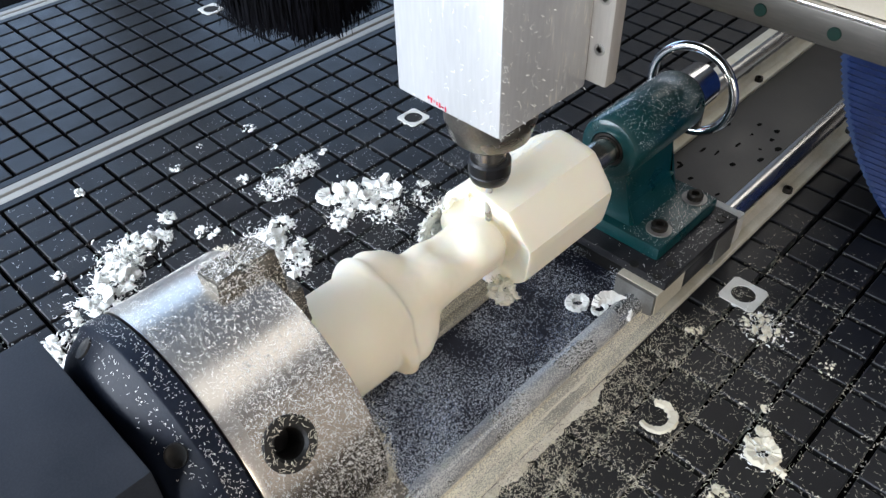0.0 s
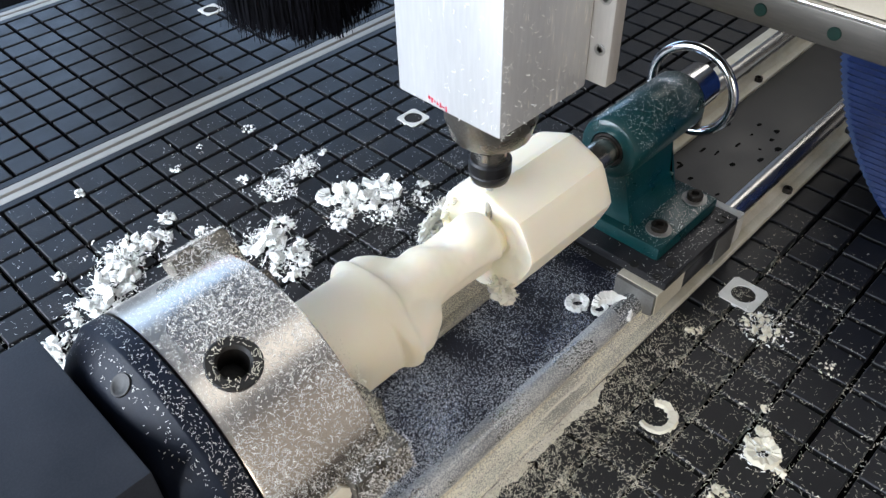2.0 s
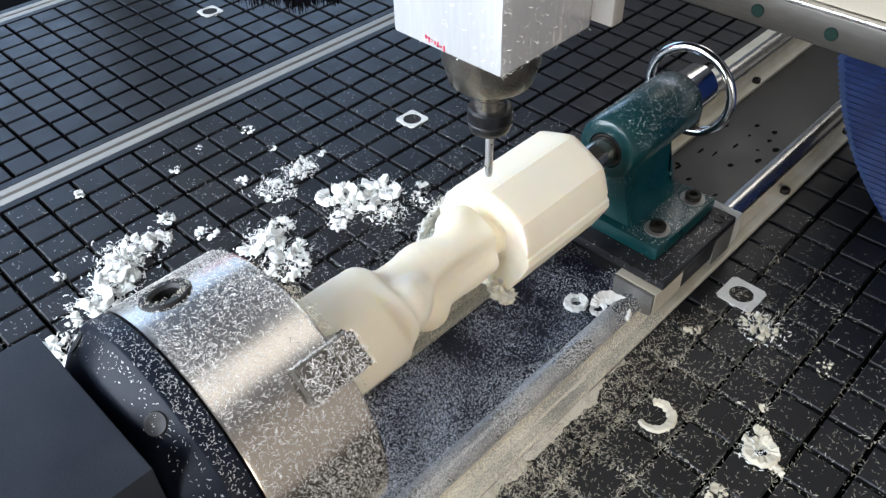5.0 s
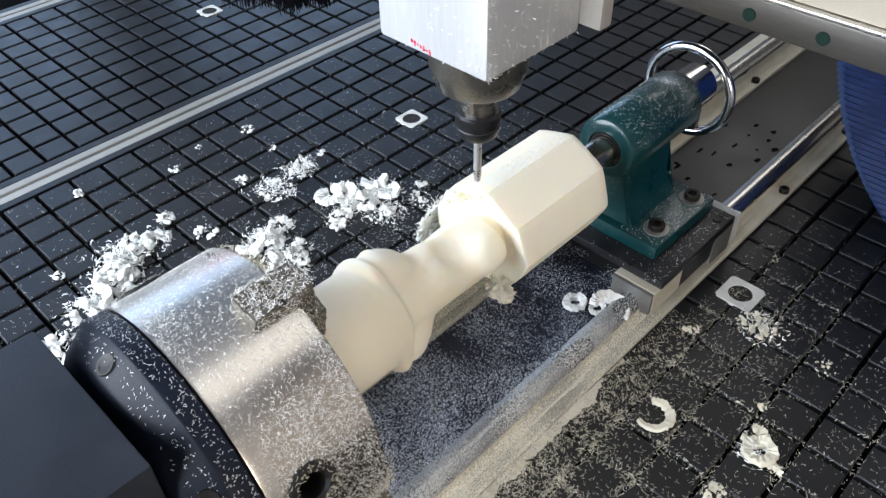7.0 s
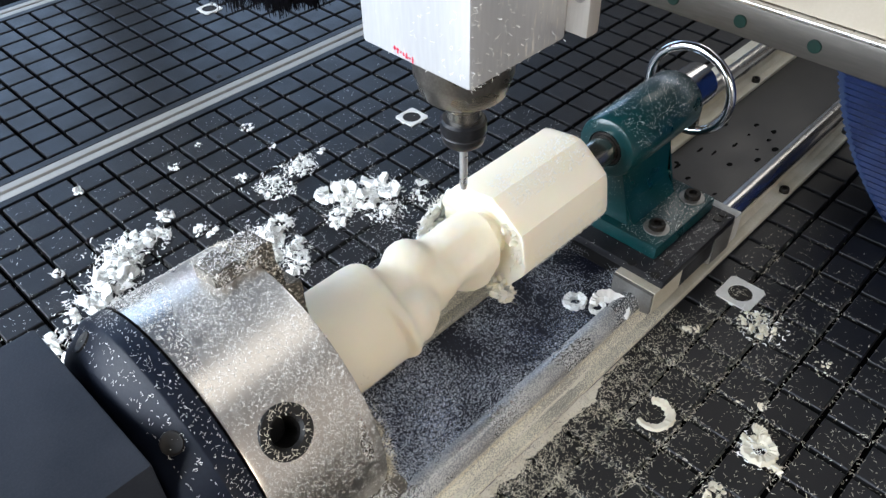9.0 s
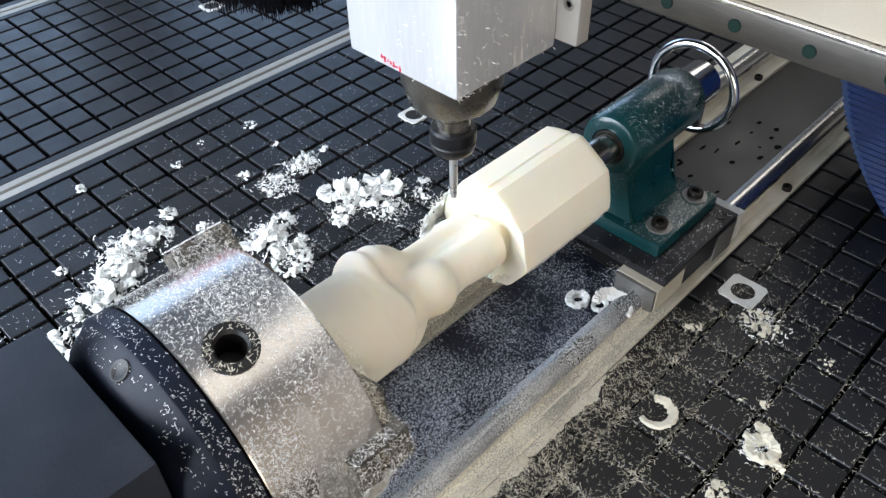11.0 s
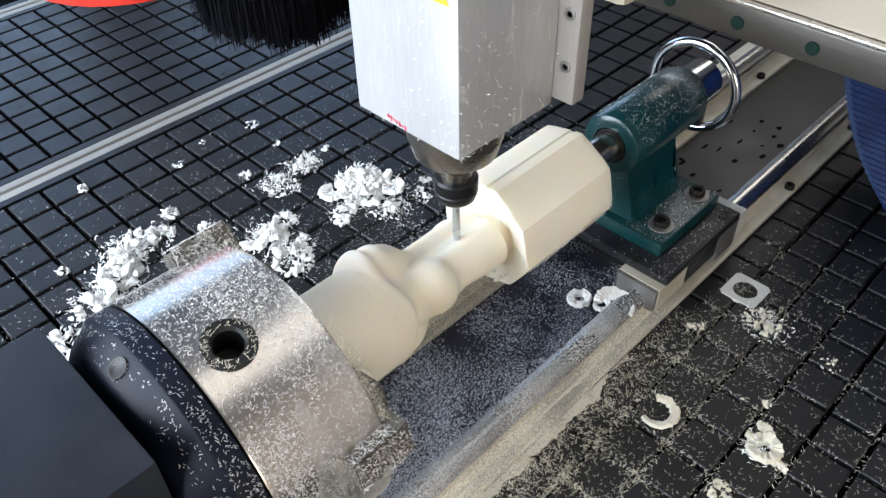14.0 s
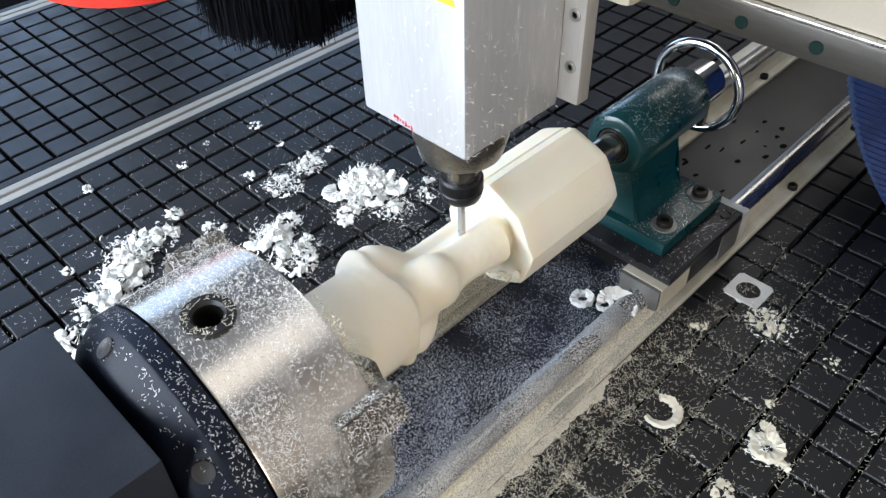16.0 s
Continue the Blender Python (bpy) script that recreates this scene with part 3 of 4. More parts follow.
def round_places(n, x0, x1, r, seed, jaws=False):
    rng = random.Random(seed)
    out = []
    for _ in range(n):
        f, x = rng.uniform(0, 6.283), rng.uniform(x0, x1)
        d = (math.degrees(f) + 60) % 120 - 60
        if math.hypot(x + 0.7, r * radians(d)) < 0.34:
            continue
        dens = 0.55 + 1.1 * noise.noise(Vector((x * 1.0, 1.9 * math.cos(f), 1.9 * math.sin(f)))) + 0.25 * (x > 0.15)
        if rng.random() < max(0.32, dens):
            out.append(((x, r * math.cos(f), r * math.sin(f)), (0, math.cos(f), math.sin(f))))
    return out


strands("fibre_coat", round_places(40000, -1.29, 0.44, CR, 3), M_FIBRE, chuck, "fine foam fibres clinging to the steel", (0.014, 0.058), 0.0050, 5, 0.008, kind="stuff")
strands("fibre_coat", round_places(2700, -1.66, -1.36, CR, 4), M_FIBRE, chuck, "fine foam fibres on the backplate", (0.012, 0.05), 0.0045, 6, 0.008, kind="stuff")


def cone_places(n, seed):
    rng = random.Random(seed)
    out = []
    for _ in range(n):
        f, k = rng.uniform(0, 6.283), rng.random() ** 1.6
        x, r = -1.73 - 0.29 * k, CR - 0.065 - 0.19 * k
        out.append(((x, r * math.cos(f), r * math.sin(f)), (-0.55, 0.83 * math.cos(f), 0.83 * math.sin(f))))
    return out


strands("fibre_coat", cone_places(650, 26), M_FIBRE, chuck, "sparse foam fibres behind the backplate rim", (0.012, 0.05), 0.0045, 27, 0.008, kind="stuff")


def socket_places(n, seed):
    rng = random.Random(seed)
    out = []
    for _ in range(n):
        f, q, r = radians(120 * rng.randrange(3)), rng.uniform(0, 6.283), rng.uniform(0.24, 0.40)
        p = Matrix.Rotation(f, 3, 'X') @ Vector((-0.70 + r * math.cos(q), CR + 0.035, r * math.sin(q)))
        out.append((tuple(p), (0, math.cos(f), math.sin(f))))
    return out


strands("fibre_coat", socket_places(330, 18), M_CHIP_WARM, chuck, "fibres caught round the key sockets", (0.02, 0.09), 0.006, 19, 0.02, kind="stuff")


def jaw_places(n, seed):
    rng = random.Random(seed)
    out = []
    for _ in range(n):
        k = rng.randrange(3)
        a = radians(120 * k + 60)
        face = rng.randrange(5)
        x, r, w = rng.uniform(-0.24, 0.74), rng.uniform(2.35, 2.6), rng.uniform(-0.27, 0.27)
        nrm = Vector((0, 1, 0))
        if face <= 1:
            r = 2.61
        elif face == 2:
            x, r, nrm = 0.75, rng.uniform(1.7, 2.6), Vector((1, 0, 0))
        else:
            w, nrm = (0.275 if face == 3 else -0.275), Vector((0, 0, 1 if face == 3 else -1))
            if x > 0.5:
                r = rng.uniform(1.2, 2.6)
        m = Matrix.Rotation(a, 3, 'X')
        out.append((tuple(m @ Vector((x, r, w))), tuple(m @ nrm)))
    return out


strands("fibre_coat", jaw_places(2600, 8), M_FIBRE, chuck, "tangled grey shavings on the jaws", (0.02, 0.09), 0.0065, 9, 0.025, kind="stuff")


def rim_places(n, seed):
    rng = random.Random(seed)
    out = []
    for _ in range(n):
        f = radians(rng.gauss(46, 15) + 120 * rng.randrange(3))
        r = CR - min(0.5, abs(rng.gauss(0, 0.20)))
        out.append(((0.47 + 0.16 * rng.random() ** 1.5, r * math.cos(f), r * math.sin(f)), (1, 0.4 * math.cos(f), 0.4 * math.sin(f))))
    return out


strands("fibre_cake", rim_places(5200, 23), M_CHIP_WARM, chuck, "pale cake of foam fibres round the front edge", (0.02, 0.09), 0.007, 24, 0.025, kind="stuff")

# ---- the foam workpiece, which turns with the chuck ----
foam = thing("foam_workpiece", 0, 0, AX, "cream foam block, half carved, held between chuck and tailstock", "foam block")
END = 7.66
# fins, bulges and hollows left by the cutter: place along, angle, reach along, reach round, height
LUMPS = ((2.76, 70, 0.46, 32, 0.37), (2.78, 269, 0.44, 32, 0.37), (3.30, 165, 0.32, 52, 0.20), (3.62, 250, 0.30, 40, 0.07), (4.62, 350, 0.40, 34, 0.22), (4.10, 93, 1.05, 30, -0.25),
         (4.05, 234, 0.85, 26, -0.15), (4.05, 315, 0.36, 30, -0.13), (3.60, 340, 0.36, 26, 0.06), (4.50, 190, 0.45, 40, 0.05))
CORE = 0.40                    # what the cutter leaves of the block at the parting groove


def octagon(f):
    d = (f + 22.5) % 45 - 22.5
    return 1.15 * math.cos(radians(22.5)) / math.cos(radians(d)) - 0.022 * math.exp(-((22.5 - abs(d)) / 5) ** 2) - (0.03 if 98 < f < 104 else 0.0)


def carved_radius(x, f):
    edge = 2.47 + 0.07 * math.sin(radians(2 * f + 129)) + 0.02 * math.sin(radians(5 * f))
    body = 0.955 + 0.008 * math.sin(radians(4 * f))
    thin = 0.635 + 0.025 * math.sin(radians(2 * f + 70)) + 0.012 * math.sin(radians(5 * f))

    def s(t, w):
        return 1 / (1 + math.exp(-max(-30, min(30, t / w))))
    r = body + (thin - body) * s(x - edge, 0.05)
    for lx, lf, wx, wf, amp in LUMPS:
        d = (f - lf + 180) % 360 - 180
        e = ((x - lx) / wx) ** 2 + (d / wf) ** 2
        r += amp * math.exp(-0.25 * e - 0.75 * e * e)
    for lf, at in ((71, 2.16), (269, 2.22)):
        d = (f - lf + 180) % 360 - 180
        r += 0.135 * s(x - at - 0.002 * d, 0.018) * s(2.78 - x, 0.07) * math.exp(-(d / 34) ** 4)
    return r


def foam_mesh():
    """Lofted rings: the carved length, the groove, the hollow mouth of the block and the octagonal stock."""
    bm = bmesh.new()
    stations = [(0.35 + 0.03 * k, None) for k in range(int(4.64 / 0.03))]
    stations += [(4.985, -0.30), (5.005, -0.62), (5.02, -0.9), (5.06, 0.0), (5.14, 0.0), (5.22, 0.01), (5.26, 0.06), (5.265, 0.18), (5.245, 0.34), (5.215, 0.52), (5.17, 0.70), (5.12, 0.86), (5.09, 0.96), (5.09, 0.985), (5.11, 1.0)]
    stations += [(5.16 + 0.06 * k, 1.0) for k in range(12)] + [(6.3, 1.0), (6.7, 1.0), (7.1, 1.0), (7.5, 1.0), (END - 0.03, 1.0), (END, 0.978)]
    seg = 240
    rings = []
    for x, k in stations:
        ring = []
        for i in range(seg):
            f = 360 * i / seg
            c = Vector((0, math.cos(radians(f)), math.sin(radians(f))))
            if k is None:
                r = carved_radius(x, f)
                q = Vector((x, r * c.y, r * c.z))
                if x > 2.0:
                    r += 0.010 * noise.noise(q * 2.6) + 0.006 * noise.noise(q * 7.0)
                xx = x
            elif k < 0:
                r = CORE + (carved_radius(4.97, f) - CORE) * (1 + k)
                xx = x + 0.03 * math.sin(radians(f + 80))
            else:
                r = CORE + (octagon(f) - CORE) * k
                q = Vector((x, r * c.y, r * c.z))
                rough = 1.0 if k < 0.97 else 0.0
                r += rough * (0.03 * noise.noise(q * 3.0) + 0.006 * noise.noise(q * 11.0)) + (0.004 * noise.noise(q * 4.0) if not rough else 0)
                lip = max(0.0, 1 - abs(x - 5.15) / 0.5) if k > 0.3 else 0.0
                xx = x + lip * (0.07 * math.sin(radians(f + 40)) + 0.05 * math.sin(radians(2 * f - 60)) + 0.03 * noise.noise(c * 4))
            ring.append(bm.verts.new((xx, r * c.y, r * c.z)))
        rings.append(ring)
    for p, q in zip(rings, rings[1:]):
        for k in range(seg):
            j = (k + 1) % seg
            bm.faces.new((p[k], p[j], q[j], q[k]))
    for ring, x in ((rings[0], 0.35), (rings[-1], END)):
        c = bm.verts.new((x, 0, 0))
        for k in range(seg):
            bm.faces.new((ring[k], ring[(k + 1) % seg], c))
    return bm


part("carved_block", foam_mesh(), M_FOAM, foam, smooth=28)
rng = random.Random(31)
for fx, ff, n in ((5.12, -80, 6), (5.12, -118, 5)):
    r = 0.86
    bm = flakes(rng, n, 0.22, 0.2, 0.17)
    bmesh.ops.rotate(bm, verts=bm.verts, cent=(0, 0, 0), matrix=Matrix.Rotation(radians(ff - 90), 3, 'X'))
    bmesh.ops.translate(bm, verts=bm.verts, vec=(fx, r * math.cos(radians(ff)), r * math.sin(radians(ff))))
    part("torn_shred", bm, M_FOAM, foam, "ragged torn shred of foam", smooth=60)



def stock_places(n, seed):
    """Two facets of the octagon that have caught dust."""
    rng = random.Random(seed)
    out = []
    for _ in range(n):
        f = rng.choice((202.5 + 45 * rng.uniform(-0.48, 0.48), 292.5 + 45 * rng.uniform(-0.48, 0.2)))
        x = rng.uniform(5.3, 7.6)
        r = octagon(f) + 0.002
        face = radians(round((f - 22.5) / 45) * 45 + 22.5)
        out.append(((x, r * math.cos(radians(f)), r * math.sin(radians(f))), (0, math.cos(face), math.sin(face))))
    return out


strands("fibre_coat", stock_places(1500, 33), M_CHIP, foam, "fine foam fibres on two facets", (0.02, 0.07), 0.009, 34, 0.02, kind="stuff")

# ---- spindle, which travels ----
spindle = thing("spindle", 5.23, 0, 5.31, "square silver router spindle with a black collet nut", "spindle")
part("housing", box(-1.06, 1.06, -1.10, 1.10, 1.63, 9.5, 0.06), M_HOUSING, spindle)
part("nose", lathe([(0.76, 0.0), (0.76, 0.66), (0.80, 0.70), (1.08, 0.78), (1.14, 0.80), (1.64, 0.80)], "z", 64), M_NOSE, spindle, "dark turned steel nose")
part("shaft_end", lathe([(0.20, 0.0), (0.20, 0.29), (0.46, 0.29), (0.47, 0.275), (0.50, 0.275), (0.51, 0.29), (0.8, 0.29)], "z", 40), M_QUILL, spindle, "bright steel shaft end")
nut = part("collet_nut", lathe([(-0.23, 0.0), (-0.23, 0.29), (-0.19, 0.34), (-0.10, 0.37), (-0.02, 0.385), (0.0, 0.37), (0.02, 0.385), (0.22, 0.385), (0.26, 0.35), (0.26, 0.28)], "z", 48), M_NUT, spindle, "black collet nut")
part("cutter", lathe([(-1.22, 0.0), (-1.20, 0.055), (-1.1, 0.07), (-0.2, 0.07)], "z", 20), M_CUTTER, spindle, "thin straight steel cutter")
flange = part("mounting_flange", box(1.06, 1.36, -1.48, 1.48, 1.74, 9.5, 0.04), M_FLANGE_PALE, spindle, "satin aluminium mounting flange")
for fz in (2.36, 3.2, 4.05, 4.9):
    for fy in (-1.29, 1.29):
        bm = lathe([(1.065, 0.10), (1.045, 0.10), (1.04, 0.085), (1.04, 0.05), (1.06, 0.045), (1.06, 0)], "x", 18, None, (0, fy, fz))
        part("screw", bm, M_WASHER, flange, "small steel cap screw")
part("z_plate", box(1.37, 2.1, -1.6, 1.9, 4.6, 9.5, 0.05), M_BEAM, spindle, "aluminium slide plate")
part("bumper", box(1.40, 2.0, -1.95, -1.40, 3.35, 4.6, 0.14), M_PANEL, spindle, "cream plastic bumper")
bm = bmesh.new()
rng = random.Random(5)
for k in range(7):
    y, z = 0.38 - 0.062 * k, 1.76 - 0.008 * k
    box(-1.068, -1.062, y - 0.024, y + 0.024, z - 0.010 + rng.uniform(-.03, .03), z + 0.012 + rng.uniform(-.03, .03), 0, bm)
    box(-1.068, -1.062, y - 0.012, y + 0.012, z - 0.03 + rng.uniform(-.02, .02), z + 0.03 + rng.uniform(-.03, .02), 0, bm)
part("red_mark", bm, M_REDINK, spindle, "small red stamped mark", smooth=0)
sign = part("warning_sign", prism([(-0.35, 3.95), (-0.95, 3.95), (-0.65, 4.45)], -1.07, -1.062), M_YELLOW, spindle, "yellow warning triangle", smooth=0)
part("warning_bar", box(-1.076, -1.072, -0.68, -0.62, 4.1, 4.3, 0), M_SOCKET, sign, smooth=0)


def housing_places(n, seed):
    rng = random.Random(seed)
    out = []
    for _ in range(n):
        z = 1.65 + 5 * rng.random() ** 1.5
        if rng.random() < 0.3:
            out.append(((-1.06, 1.10 - 2.2 * rng.random() ** 0.5, z), (-1, 0, 0)))
        else:
            out.append(((-1.06 + 2.1 * rng.random() ** 1.8, -1.10, z), (0, -1, 0)))
    return out


strands("fibre_coat", housing_places(330, 14), M_FIBRE, spindle, "foam fibres stuck to the housing", (0.03, 0.10), 0.007, 15, 0.03, kind="stuff")

# ---- dust shoe of the second spindle, on the same slide ----
shoe = thing("dust_shoe", 9.0, 11.7, 3.45, "red dust shoe with a skirt of long black bristles", "dust shoe")
hood = prism([(2.6 * math.cos(radians(a)) - (4.0 if 90 <= a < 270 else 0), 2.6 * math.sin(radians(a))) for a in range(-90, 270, 10)], 2.42, 3.2, None, "z")
part("hood", hood, M_RED, shoe, "red plastic hood")


def bristle_skirt():
    rng = random.Random(21)
    verts, faces = [], []
    for _ in range(5200):
        a, r = rng.uniform(0, 6.283), rng.uniform(1.75, 2.35)
        top = Vector((r * math.cos(a), r * math.sin(a), 2.45))
        low = Vector(((r + rng.gauss(0.05, 0.12)) * math.cos(a + rng.gauss(0, 0.05)), (r + rng.gauss(0.05, 0.12)) * math.sin(a + rng.gauss(0, 0.05)), rng.uniform(-0.42, 0.14) + 0.5 * noise.noise(Vector((a * 2.3, 4, 0)))))
        side = Vector((-math.sin(a), math.cos(a), 0)) * 0.022
        b = len(verts)
        mid = (top + low) / 2 + Vector((math.cos(a), math.sin(a), 0)) * rng.uniform(-0.05, 0.1)
        for v in (top - side, top + side, mid - side, mid + side, low - side * 0.4, low + side * 0.4):
            verts.append(tuple(v * U))
        faces += [(b, b + 1, b + 3, b + 2), (b + 2, b + 3, b + 5, b + 4)]
    me = bpy.data.meshes.new("bristles")
    me.from_pydata(verts, [], faces)
    return me


part("skirt_core", lathe([(0.25, 1.85), (0.25, 2.12), (2.43, 2.2), (2.43, 1.8)], "z", 48), M_BRISTLE, shoe, "packed black bristle core")
finish("bristles", bristle_skirt(), M_BRISTLE, shoe, "dense black bristles", smooth=0)

# ---- gantry beam, which travels ----
gantry = thing("gantry", 10.5, -2, 6.75, "aluminium gantry beam under a cream cover panel", "gantry")
part("beam", box(0.0, 3.2, -6.5, 34, 0.0, 0.62, 0.04), M_BEAM, gantry, "dull aluminium lower beam")
part("lip", box(-0.03, 0.5, -6.5, 34, 0.63, 0.70, 0.02), M_SHAFT, gantry, "bright edge strip")
part("cover_panel", box(0.12, 3.2, -6.5, 34, 0.71, 5.5, 0.05), M_PANEL, gantry, "cream painted cover panel")
for k in range(-7, 4):
    y = 0.07 - 1.40 * k
    part("cap", lathe([(-0.028, 0.0), (-0.028, 0.115), (-0.018, 0.125), (0.01, 0.125)], "x", 24, None, (0, y, 0.29)), M_DOT, gantry, "green plastic hole cap")
# Plates stand out of view; the near one is set close for shade.
for gy in (-6.9, 36):
    part("side_plate", box(1.2, 6.5, gy - 0.4, gy + 0.4, -6.0, 5.5, 0.05), M_FRAME, gantry, at=(0, 0, 0))

# Unseen block added to darken what the table reflects on the right.
part("cable_carrier", box(9.2, 12.2, -6.5, 0.8, -3.1, -0.1, 0.1), M_BRISTLE, gantry, "unseen black block added behind the beam")

# ---- blue bellows beside the bed ----
bellows = thing("bellows", 16, -5.4, 0, "deep blue folded bellows cover standing on the table", "bellows")


def bellows_fold(k, rows=40, high=6.4):
    """One fold of the stack, pinched below and above, proud in the middle."""
    bm = bmesh.new()
    prev = None
    for step, wob in ((0.0, -0.045), (0.5, 0.045), (0.985, -0.045)):
        z = high * (k + step) / rows
        y_hi = 1.05 + 3.3 * (1 - math.exp(-z / 2.9)) + wob
        x_lo = -0.05 - wob * 0.8
        ring = [bm.verts.new(c) for c in ((x_lo, -6.0, z), (x_lo, y_hi - 0.3, z), (x_lo + 0.3, y_hi, z), (2.6, y_hi, z), (2.6, -6.0, z))]
        if prev:
            for i in range(5):
                j = (i + 1) % 5
                bm.faces.new((prev[i], prev[j], ring[j], ring[i]))
        else:
            bm.faces.new(ring)
        prev = ring
    bm.faces.new(prev)
    return bm


for k in range(40):
    part("fold", bellows_fold(k), M_BLUE, bellows, smooth=10)


# ---- loose foam on the table and the bed ----
def clump(x, y, z, n, spread, height, size, seed, m=None, label="torn white foam chips lying on the black table"):
    rng = random.Random(seed)
    ob = part("foam_clump", flakes(rng, n, spread, height, size), m or M_CHIP, smooth=100, at=(x, y, z))
    return tagged(ob, label, "foam chips", group="foam chips on the table")


for i, (x, y, n, spread, height, size) in enumerate((
        (1.9, 12.4, 5, 0.12, 0.2, 0.16), (3.0, 9.6, 8, 0.2, 0.35, 0.2), (7.1, 11.6, 7, 0.2, 0.12, 0.12), (5.5, 11.9, 3, 0.12, 0.12, 0.1), (-0.1, 9.6, 4, 0.15, 0.15, 0.15),
        (7.0, 10.2, 4, 0.1, 0.15, 0.11), (4.4, 11.4, 5, 0.16, 0.15, 0.12), (3.4, 8.3, 8, 0.28, 0.25, 0.16), (1.6, 9.1, 22, 0.55, 0.5, 0.24), (0.9, 8.4, 24, 0.6, 0.55, 0.26),
        (2.3, 9.0, 14, 0.4, 0.4, 0.22), (-0.2, 7.9, 18, 0.45, 0.4, 0.22), (0.5, 8.0, 12, 0.4, 0.3, 0.2), (-1.2, 7.2, 20, 0.5, 0.4, 0.25), (-1.5, 6.2, 16, 0.5, 0.4, 0.25),
        (4.3, 6.8, 12, 0.4, 0.45, 0.30), (5.0, 7.1, 12, 0.32, 0.35, 0.2), (4.1, 5.7, 22, 0.55, 0.5, 0.25), (4.7, 6.0, 10, 0.3, 0.3, 0.2), (7.1, 6.3, 12, 0.4, 0.3, 0.24),
        (6.5, 6.3, 8, 0.3, 0.25, 0.2), (7.5, 6.2, 9, 0.3, 0.3, 0.2), (6.9, 8.7, 14, 0.4, 0.2, 0.15), (7.9, 8.9, 5, 0.16, 0.15, 0.12), (5.8, 8.5, 18, 0.5, 0.22, 0.15),
        (7.2, 8.9, 10, 0.3, 0.2, 0.14), (6.2, 6.1, 14, 0.35, 0.3, 0.18), (7.2, 5.5, 14, 0.45, 0.25, 0.17), (5.4, 9.5, 6, 0.2, 0.15, 0.14), (8.3, 5.2, 10, 0.3, 0.2, 0.14), (8.8, 5.6, 5, 0.2, 0.15, 0.12))):
    clump(x, y, 0.0, n, spread, height, size, 100 + i)
for i, (x, y, n, spread, height, size) in enumerate((
        (10.3, -3.9, 16, 0.4, 0.2, 0.18), (10.2, -5.6, 6, 0.22, 0.1, 0.09), (8.3, -5.1, 3, 0.08, 0.12, 0.11), (8.0, -4.7, 2, 0.08, 0.05, 0.08),
        (7.1, -6.0, 5, 0.12, 0.15, 0.12), (5.8, -5.4, 8, 0.2, 0.2, 0.16), (9.1, -2.8, 4, 0.18, 0.12, 0.1), (9.3, -3.0, 3, 0.1, 0.1, 0.1))):
    clump(x, y, 0.0, n, spread, height, size, 200 + i, M_CHIP_WARM, "cream foam shred lying on the black table")


def loose_curl(x, y, z, big, width, turns, thick, seed, turn=0.0, warm=True, rise=0.12, label="curled cream foam shaving on the black table"):
    ob = part("foam_curl", curl(random.Random(seed), big, width, turns, thick, rise), M_CHIP_WARM if warm else M_CHIP, smooth=50, at=(x, y, z))
    ob.rotation_euler[2] = radians(turn)
    return tagged(ob, label, "foam shaving", group="curled shavings")


loose_curl(6.55, -3.6, 0.0, 0.36, 0.2, 0.72, 0.05, 41, 150)
loose_curl(7.2, -5.6, 0.0, 0.27, 0.26, 1.05, 0.07, 42, 20)
loose_curl(7.45, -5.35, 0.0, 0.2, 0.22, 0.8, 0.06, 48, 120)
for cx, cy, big, wide, turns, seed, ang in ((6.6, 6.95, 0.30, 0.34, 0.95, 43, 60), (6.95, 6.75, 0.26, 0.30, 0.7, 49, 200), (8.0, 6.6, 0.34, 0.36, 0.5, 50, 130), (7.85, 5.85, 0.25, 0.24, 1.05, 44, 10),
                                             (7.3, 5.5, 0.4, 0.16, 0.3, 65, 70), (4.0, 6.95, 0.36, 0.40, 0.45, 66, 160), (4.45, 6.6, 0.28, 0.34, 0.6, 68, 20), (1.3, 8.8, 0.3, 0.32, 0.6, 69, 40), (0.2, 8.0, 0.28, 0.3, 0.6, 70, 220)):
    loose_curl(cx, cy, 0.02, big, wide, turns, 0.07, seed, ang, False, 0.2, label="curled white foam shaving on a chip pile")
loose_curl(7.9, -0.5, 0.1, 0.23, 0.2, 1.05, 0.06, 45, 0, False, label="ring-shaped white foam shaving on the bed plate")
loose_curl(8.1, -1.0, 0.1, 0.18, 0.12, 1.0, 0.05, 46, 30, False, label="ring-shaped white foam shaving on the bed plate")
loose_curl(7.55, -1.55, 0.86, 0.42, 0.26, 0.55, 0.06, 47, -75, False, 0.2, label="long white foam shaving across the guide rail")


def table_places(n, seed, x0, x1, y0, y1, power=1.0):
    rng = random.Random(seed)
    out = []
    while len(out) < n:
        x, y = rng.uniform(x0, x1), rng.uniform(y0, y1)
        if -2.5 < y < 2.8:
            continue
        near = math.exp(-(max(0, abs(y - 0.0) - 2.6)) / 3.6) * math.exp(-max(0, x - 9) / 4.5)
        if rng.random() < near * (0.6 + 0.8 * noise.noise(Vector((x * 0.8, y * 0.8, 3)))):
            out.append(((x, y, 0.0), (0, 0, 1)))
    return out


tagged(strands("loose_fibres", table_places(6500, 51, -3, 14, 2.8, 13.2), M_CHIP, length=(0.02, 0.09), width=0.0065, seed=52, kind="stuff"), "white foam fibres strewn over the table", "fibres")
tagged(strands("loose_fibres", table_places(4600, 53, 0, 15, -9, -2.5), M_CHIP_WARM, length=(0.02, 0.085), width=0.0065, seed=54, kind="stuff"), "cream foam fibres strewn over the table", "fibres")


